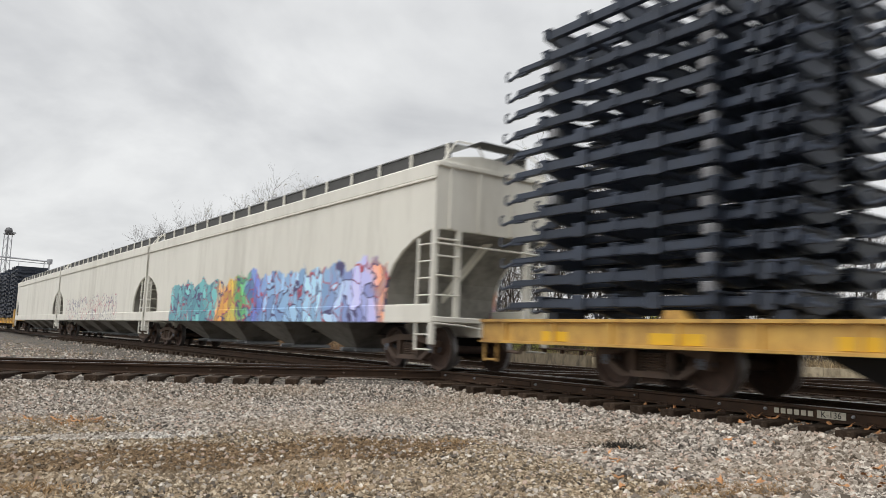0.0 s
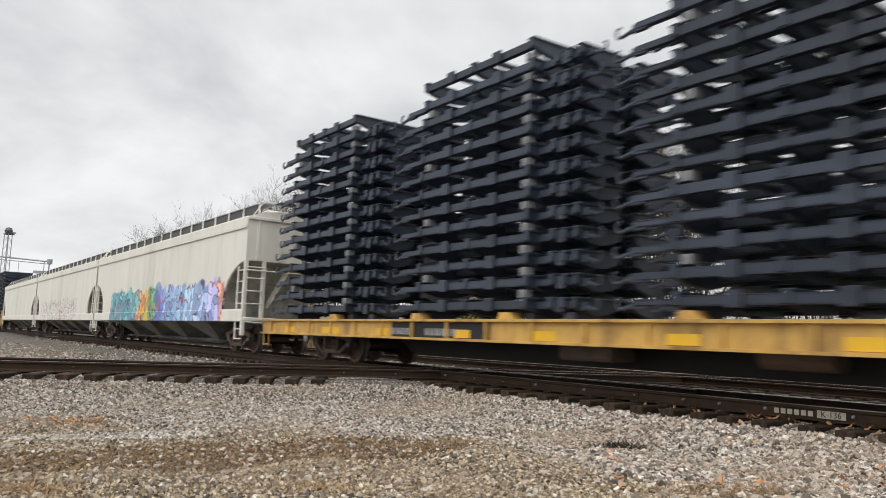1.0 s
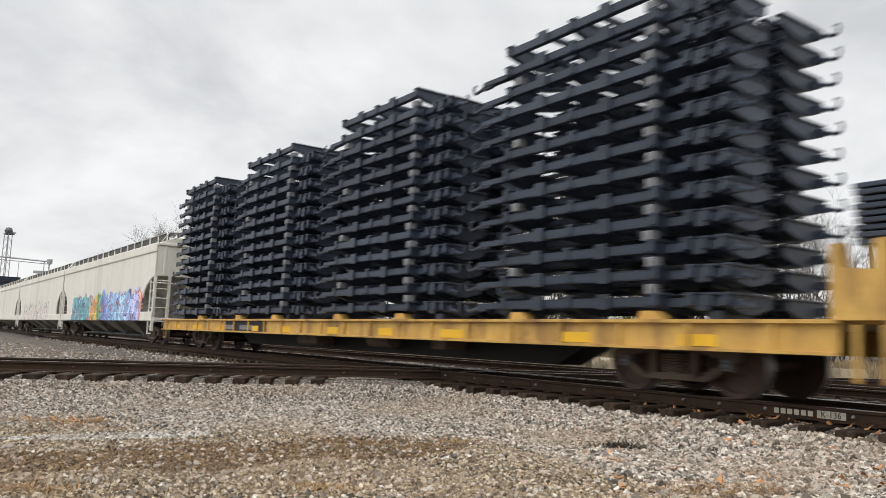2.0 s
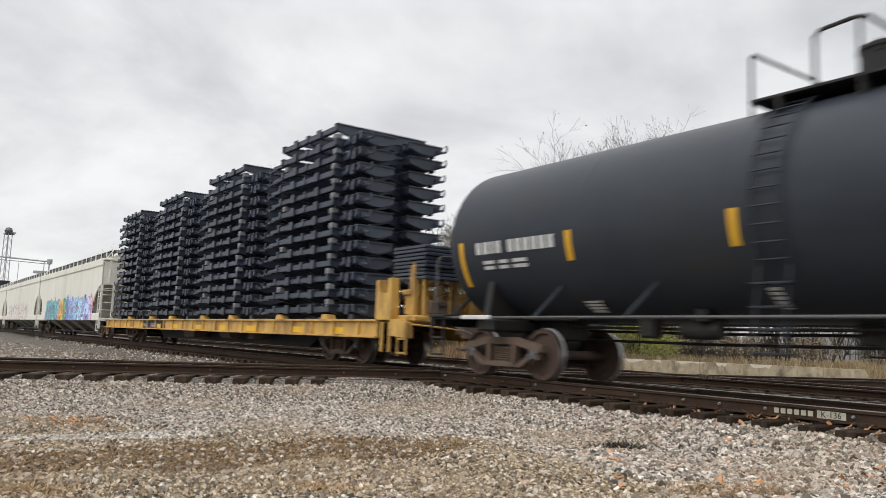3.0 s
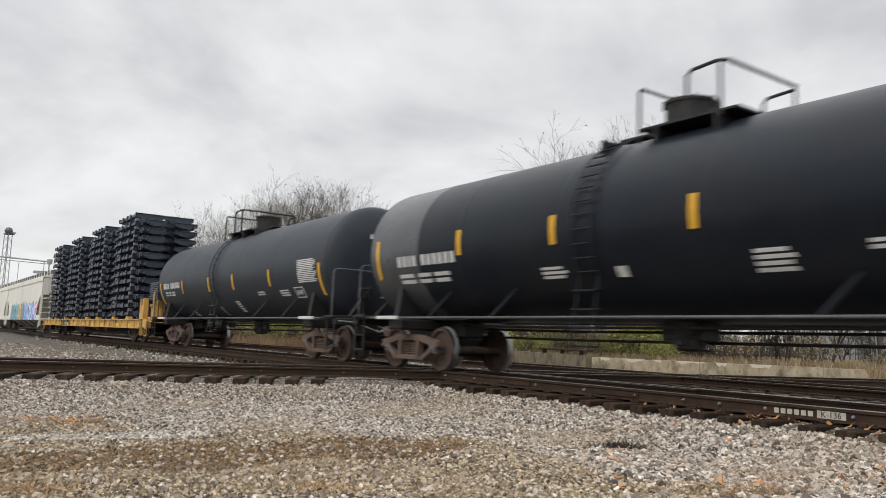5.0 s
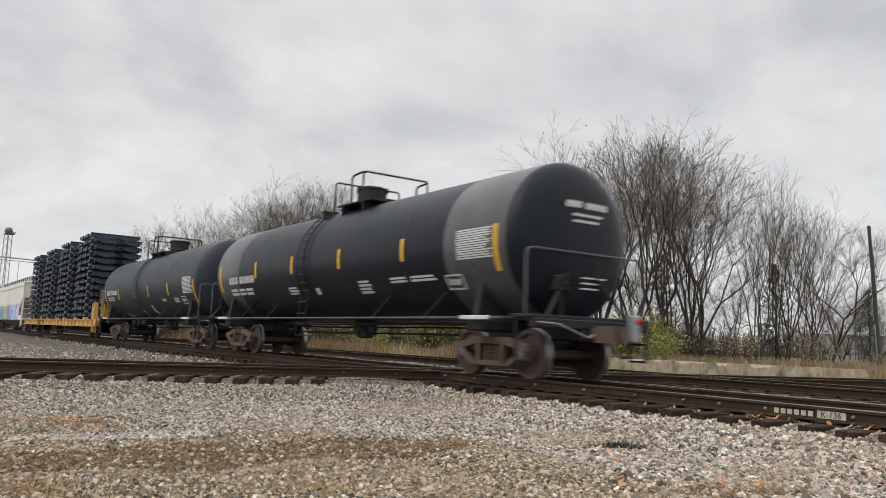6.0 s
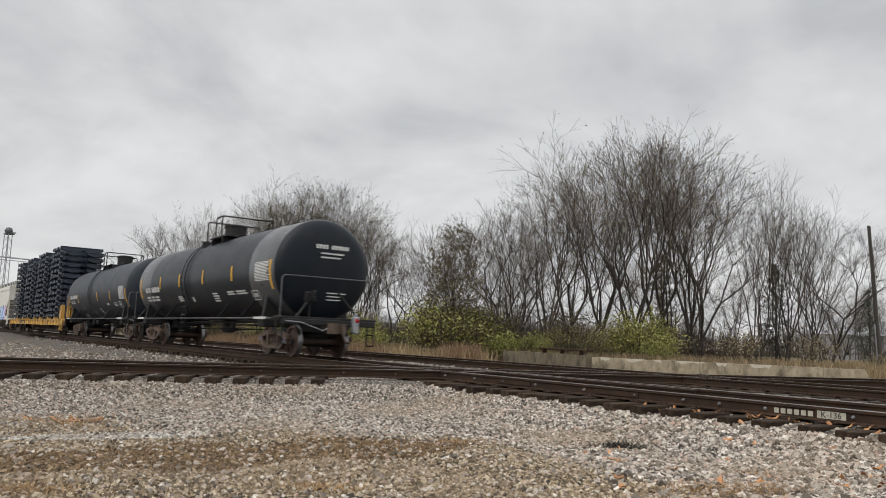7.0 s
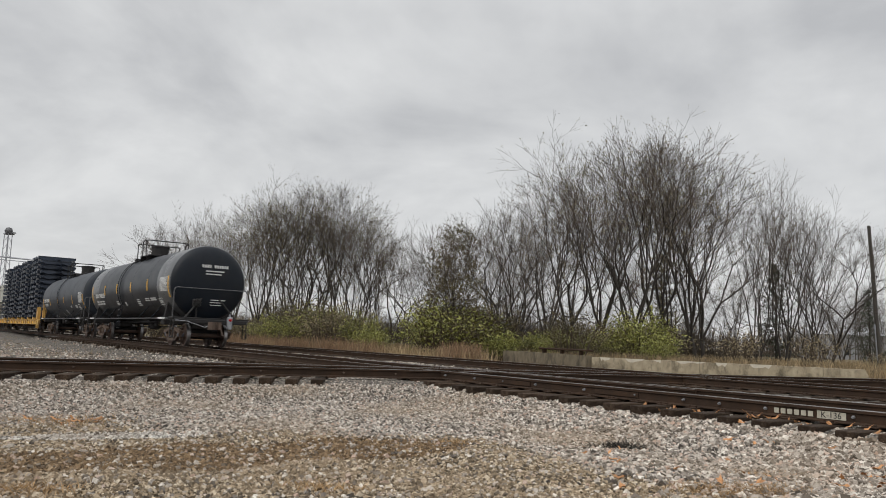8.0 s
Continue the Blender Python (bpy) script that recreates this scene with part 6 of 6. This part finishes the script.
def conifer(label, x, y, h, mat_name, seed):
    """A small evergreen: a straight trunk, drooping branches in whorls, short needle sprays."""
    rng = random.Random(seed)
    t = thing("conifer", label, "tree")
    tr_ = Shape()
    tr_.tube([(0, 0, -0.2), (0.05, 0, h * 0.5), (0, 0.03, h)], [h * 0.014, h * 0.009, 0.01], 8)
    part("trunk", tr_, M["bark"], t, smooth=True)
    br, ne = Shape(), Shape()
    z = 0.6
    while z < h - 0.15:
        reach = h * 0.29 * (1 - z / h) ** 0.8 + 0.12
        for k in range(7):
            a, l = rng.random() * 6.283, reach * rng.uniform(0.6, 1.15)
            d = Vector((math.cos(a), math.sin(a), rng.uniform(-0.12, 0.25)))
            p0 = Vector((0, 0, z + rng.uniform(-0.15, 0.15)))
            p1 = p0 + d * l
            br.tube([p0, p1], [0.018, 0.006], 3, cap=False)
            for j in range(26):
                c = p0.lerp(p1, rng.uniform(0.2, 1.05)) + Vector((rng.gauss(0, 0.12), rng.gauss(0, 0.12), rng.gauss(-0.03, 0.08)))
                leaf_quad(ne, c, rng.uniform(0.05, 0.11), rng)
        z += 0.33
    part("branches", br, M["twig"], t)
    part("needles", ne.mesh("needles", [M[mat_name]], False, False), None, t)
    t.matrix_basis = pose(x, y, -0.5)


def weeds(name, label, mat_name, spots, h0, h1, seed, lean=0.25, width=0.012):
    """Upright dry blades, each a bent pair of strips."""
    rng = random.Random(seed)
    s = Shape()
    for x, y in spots:
        z = float(ground_height(np.array([x]), np.array([y]))[0]) - 0.03
        h, a = rng.uniform(h0, h1), rng.random() * 6.283
        w = width * rng.uniform(0.7, 1.5)
        dx, dy = math.cos(a) * w, math.sin(a) * w
        lx, ly = rng.gauss(0, lean) * h, rng.gauss(0, lean) * h
        s.add([(x - dx, y - dy, z), (x + dx, y + dy, z), (x + dx * 0.8 + lx * 0.4, y + dy * 0.8 + ly * 0.4, z + h * 0.6),
               (x - dx * 0.8 + lx * 0.4, y - dy * 0.8 + ly * 0.4, z + h * 0.6), (x + lx, y + ly, z + h)], [(0, 1, 2, 3), (3, 2, 4)])
    return tagged(new(name, s.mesh(name, [M[mat_name]], False, False)), label, "grass", kind="stuff")


def build_weeds():
    rng = random.Random(14)
    spots = []
    while len(spots) < 26000:                 # rough grass beyond the far line
        y = rng.uniform(20, 75)
        x = rng.uniform(-0.55, 0.75) * y
        w = x * N.x + y * N.y - D - C_OFF
        front = x > 2.5 and y < (44.5 - 2.5 * (x - 4) if x < 7.2 else 36.9 - 0.537 * (x - 7.2)) + 0.4
        if w > 2.8 + rng.random() * 2.0 and not front and x < 40 and rng.random() < 30 / y:
            spots.append((x, y))
    weeds("rough_grass", "tan dry grass and weeds beyond the far line", "straw", spots, 0.25, 0.95, 1, width=0.016)
    spots = []
    while len(spots) < 7000:                  # reddish stand beside the line
        a = rng.uniform(27, 66)
        w = C_OFF + rng.uniform(2.6, 6.5)
        p = N * (D + w) + U * a
        if noise.noise(Vector((p.x * 0.35, p.y * 0.35, 0))) > 0.02 + 0.3 * rng.random():
            spots.append((p.x, p.y))
    weeds("red_weeds", "reddish brown dry weeds beside the far line", "rustweed", spots, 0.3, 1.25, 2, 0.2, width=0.014)
    spots = []
    for cx, cy, r, n in ((2.35, 6.42, 0.24, 1500), (2.74, 6.50, 0.20, 900), (-0.85, 6.16, 0.16, 420), (-2.82, 5.55, 0.2, 420), (-4.8, 9.75, 0.38, 900), (-4.3, 9.5, 0.3, 300), (0.25, 9.0, 0.2, 260), (3.0, 7.3, 0.2, 300)):
        for i in range(n):
            spots.append((cx + rng.gauss(0, r), cy + rng.gauss(0, r * 0.55)))
    weeds("dead_tufts", "flattened tufts of dead orange-tan grass on the gravel", "tuft", spots, 0.04, 0.105, 3, 0.9, 0.004)
    spots = [(2.14 + rng.gauss(0, 0.13), 9.1 + rng.gauss(0, 0.10)) for i in range(420)]
    weeds("dark_weed_clump", "dark rotted clump of weeds on the gravel", "dark_weed", spots, 0.06, 0.14, 5, 0.8, 0.010)
    spots = []
    for i in range(1300):                     # thin weeds on the bank at the far left
        a = rng.uniform(30, 90)
        p = N * (D - rng.uniform(2.6, 9.0)) + U * a
        spots.append((p.x, p.y))
    bank = spots
    spots = []
    while len(spots) < 9000:                  # tall dry weeds behind the low wall
        x = rng.uniform(3, 34)
        y = (45.6 - 2.5 * (x - 4) if x < 7.2 else 38.0 - 0.537 * (x - 7.2)) + 1.0 + abs(rng.gauss(0, 6))
        if noise.noise(Vector((x * 0.4, y * 0.25, 3.0))) > -0.15 + 0.35 * rng.random():
            spots.append((x, y))
    weeds("dry_weeds", "tall brown dry weeds behind the low wall", "brownweed", spots, 0.2, 0.95, 6, 0.24, 0.014)
    spots = bank
    weeds("bank_weeds", "thin dry weeds on the gravel bank", "straw", spots, 0.05, 0.28, 4, 0.5, 0.006)


def oak_leaf_mesh(seed):
    rng = random.Random(seed)
    pts = []
    for k in range(14):
        a = k / 14 * 6.283
        r = (1.0 if k % 2 else 0.62) * (1.0 + 0.5 * abs(math.cos(a)))
        pts.append((0.042 * r * math.cos(a), 0.026 * r * math.sin(a), 0.012 * math.cos(2 * a) + rng.uniform(-0.004, 0.006)))
    s = Shape()
    s.add([(0, 0, 0.0)] + pts, [(0, 1 + k, 1 + (k + 1) % 14) for k in range(14)])
    s.add([(0, 0, -0.002)] + [(x, y, z - 0.002) for x, y, z in pts], [(0, 1 + (k + 1) % 14, 1 + k) for k in range(14)])
    s.tube([(-0.05, 0, 0.004), (-0.09, 0.01, 0.012)], 0.0015, 4)
    return s.mesh("dry_leaf", [M["oak"]])


M["oak"] = mat("dry_orange_leaf", (0.50, 0.25, 0.10), (0.36, 0.17, 0.07), 0.7, 0, 20.0, jitter=0.35)


def build_leaves():
    rng = random.Random(9)
    kinds = [oak_leaf_mesh(k) for k in (1, 2, 3)]
    spots = [(4.08, 7.35), (1.62, 6.9), (3.72, 7.1), (3.45, 9.2), (3.8, 8.9), (2.45, 6.7)]
    for i in range(46):                       # drifted against the near rail
        a = rng.uniform(3.2, 7.8)
        p = N * (D - 0.9 - abs(rng.gauss(0, 0.28))) + U * a
        spots.append((p.x, p.y))
    for i in range(26):
        spots.append((rng.uniform(1.5, 5), rng.uniform(6.3, 9.0)))
    for i in range(10):
        spots.append((-4.4 + rng.gauss(0, 0.3), 9.7 + rng.gauss(0, 0.2)))
    for x, y in spots:
        z = float(ground_height(np.array([x]), np.array([y]))[0]) + 0.04
        ob = new("dry_leaf", kinds[rng.randrange(3)])
        s = rng.uniform(0.7, 1.35)
        ob.matrix_basis = pose(x, y, z, rng.uniform(-35, 35), rng.uniform(-35, 35), rng.uniform(0, 360)) @ Matrix.Diagonal((s, s, s, 1))
        tagged(ob, "dry orange oak leaf lying on the gravel", "leaf", "fallen leaves")


# ---- wall, pole and far structures ----
def build_wall():
    for name, p, q, h, seed, label in (("concrete_wall", Vector((3.9, 45.2, 0)), Vector((7.2, 36.9, 0)), 0.68, 1, "stained dark concrete retaining wall beyond the tracks"),
                                       ("concrete_wall", Vector((7.35, 36.8, 0)), Vector((17.5, 31.35, 0)), 0.60, 2, "low pale concrete wall with a chipped top edge")):
        rng = random.Random(seed)
        d = (q - p)
        L_ = d.length
        ang = math.degrees(math.atan2(d.y, d.x))
        t = thing(name, label, "wall", kind="structure")
        t.matrix_basis = pose(p.x, p.y, -0.52, 0, 0, ang)
        n = int(L_ / 1.6)
        for i in range(n):
            s = Shape()
            x0, x1 = L_ * i / n, L_ * (i + 1) / n - 0.012
            hh = h + rng.uniform(-0.02, 0.015)
            end = hh * 0.55 if (seed == 2 and i == n - 1) else hh
            s.prism([(x0, -0.3), (x1, -0.3), (x1, end), (x1 - 0.12, hh), (x0 + 0.35, hh + rng.uniform(-0.012, 0.004)), (x0, hh)], -0.18, 0.18)
            part("wall_block", s, M["concrete" if seed == 2 else "dark_concrete"], t)
        if seed == 2:
            for x, w in ((1.6, 0.9), (2.9, 0.35), (3.9, 1.3), (5.6, 0.5), (7.0, 0.9), (0.4, 0.5)):
                c = Shape()
                zt = h + 0.012
                pts = [(x, zt)] + [(x + w * k / 7, zt - rng.uniform(0.04, 0.17)) for k in range(1, 7)] + [(x + w, zt)]
                c.prism(pts, -0.19, -0.15)
                part("chipped_edge", c, M["chipped"], t, "pale chipped patch of the top edge")
        else:
            c = Shape()
            c.box(4.2, L_, -0.15, 0.2, h + 0.18, h + 0.27, 0.02)
            for x in (4.6, 6.4, 8.2):
                c.box(x - 0.08, x + 0.08, -0.1, 0.1, h - 0.02, h + 0.19, 0.02)
            part("top_rail", c, M["rail"], t, "rusty steel beam on short posts")


def build_pole():
    t = thing("utility_pole", "leaning weathered wooden utility pole with a pale conduit", "utility pole")
    s = Shape()
    s.tube([(0, 0, -0.6), (0.0, 0, 3), (0.02, 0, 7.5), (0, 0, 11.4)], [0.185, 0.17, 0.145, 0.125], 14)
    part("pole", s, M["pole"], t, smooth=True)
    c = Shape()
    c.tube([(-0.20, -0.06, -0.3), (-0.19, -0.06, 3.6)], 0.045, 8)
    part("conduit", c, M["galv"], t, "pale grey conduit", smooth=True)
    for z, sx in ((9.0, -0.25), (7.3, 0.28), (6.2, 0.2)):
        b = Shape()
        b.tube([(0, 0, z), (sx, 0, z + 0.05)], 0.03, 6)
        b.tube([(sx, 0, z - 0.05), (sx, 0, z + 0.15)], 0.045, 8)
        part("bracket", b, M["under"], t)
    t.matrix_basis = pose(34.4, 60, -0.5, 0, -3.0, 0)


def build_tower():
    t = thing("grain_leg", "tall grey steel bucket elevator tower with a cap", "elevator tower")
    for x in (-0.55, 0.55):
        for y in (-0.5, 0.5):
            s = Shape()
            s.tube([(x * 0.9, y, 0), (x * 0.6, y, 15.2)], 0.06, 6)
            part("tower_leg", s, M["galv"], t)
    for i in range(12):
        s = Shape()
        z = 0.6 + i * 1.2
        w = 0.48 - 0.013 * i
        s.tube([(-w, -0.5, z), (w, -0.5, z + 1.1)], 0.035, 4)
        s.tube([(w, 0.5, z), (-w, 0.5, z + 1.1)], 0.035, 4)
        part("lattice_brace", s, M["galv"], t)
    s = Shape()
    s.lathe([(15.2, 0.35), (15.3, 0.55), (15.7, 0.6), (16.1, 0.4), (16.25, 0.0)], axis="z", n=16)
    s.box(-0.6, 0.8, -0.4, 0.4, 15.05, 15.2, 0.03)
    s.box(0.3, 1.1, -0.2, 0.2, 15.25, 15.45, 0.05)
    part("head_cap", s, M["dull"], t)
    t.matrix_basis = pose(-68.8, 120, -0.5)
    t = thing("conveyor_bridge", "thin grey conveyor bridge on a steel post", "conveyor")
    s = Shape()
    s.tube([(-30, 0, 12.8), (0, 0, 11.5), (7.6, 0, 11.0)], 0.13, 8)
    s.tube([(-30, 0, 12.3), (0, 0, 11.05), (7.6, 0, 10.6)], 0.06, 6)
    part("conveyor_tube", s, M["galv"], t)
    for x, w in ((7.4, 0.10), (6.6, 0.06), (2.6, 0.04)):
        s = Shape()
        s.tube([(x, 0, 0), (x, 0, 11.0)], w, 6)
        part("support_post", s, M["galv"], t)
    s = Shape()
    s.box(5.2, 7.9, -0.5, 0.5, 9.1, 9.5, 0.03)
    s.box(7.15, 7.75, -0.3, 0.3, 10.6, 11.4, 0.04)
    part("head_box", s, M["galv"], t)
    t.matrix_basis = pose(-69.3, 120, -0.5)


def build_far_houses():
    for name, label, x, y, w, d, h, rh, rz in (("shed", "small grey shed seen past the thicket", -10.8, 140, 5.0, 6.0, 3.8, 0.9, 0), ("warehouse", "long pale grey building beyond the far trees", 99, 178, 26, 14, 5.6, 1.4, -10)):
        t = thing(name, label, "building")
        s = Shape()
        s.box(-w / 2, w / 2, -d / 2, d / 2, 0, h, 0.03)
        part("wall", s, M["siding"], t)
        s = Shape()
        s.prism([(-d / 2 - 0.3, h - 0.05), (d / 2 + 0.3, h - 0.05), (0, h + rh)], -w / 2 - 0.3, w / 2 + 0.3, axis="x")
        part("roof", s, M["roofing"], t)
        k = 2 if w < 10 else 6
        for i in range(k):
            cx = -w / 2 + w * (i + 0.5) / k
            s = Shape()
            s.box(cx - 0.5, cx + 0.5, -d / 2 - 0.06, -d / 2 + 0.03, 1.0, 2.3, 0.02)
            part("window", s, M["dark_glass"], t)
        t.matrix_basis = pose(x, y, -0.5, 0, 0, rz)


M["siding"] = mat("pale_grey_siding", (0.36, 0.36, 0.37), (0.30, 0.30, 0.31), 0.8, 0, 1.0)
M["roofing"] = mat("grey_metal_roof", (0.42, 0.43, 0.45), (0.34, 0.35, 0.37), 0.6, 0.2, 0.8)
M["dark_glass"] = mat("dark_window_glass", (0.02, 0.022, 0.025), (0.03, 0.03, 0.035), 0.1, 0, 1.0)

build_wall()
build_pole()
build_tower()
build_far_houses()
build_trees()
conifer("small dark green conifer beyond the utility pole", 47.6, 85, 8.6, "needle", 91)
conifer("dark conifer half hidden among the bare trees", 27.6, 63, 8.4, "needle", 92)
conifer("browning conifer among the bare trees", 19.3, 67, 9.6, "leaf_dark", 93)
build_far_woods()
build_weeds()
build_leaves()


motions()
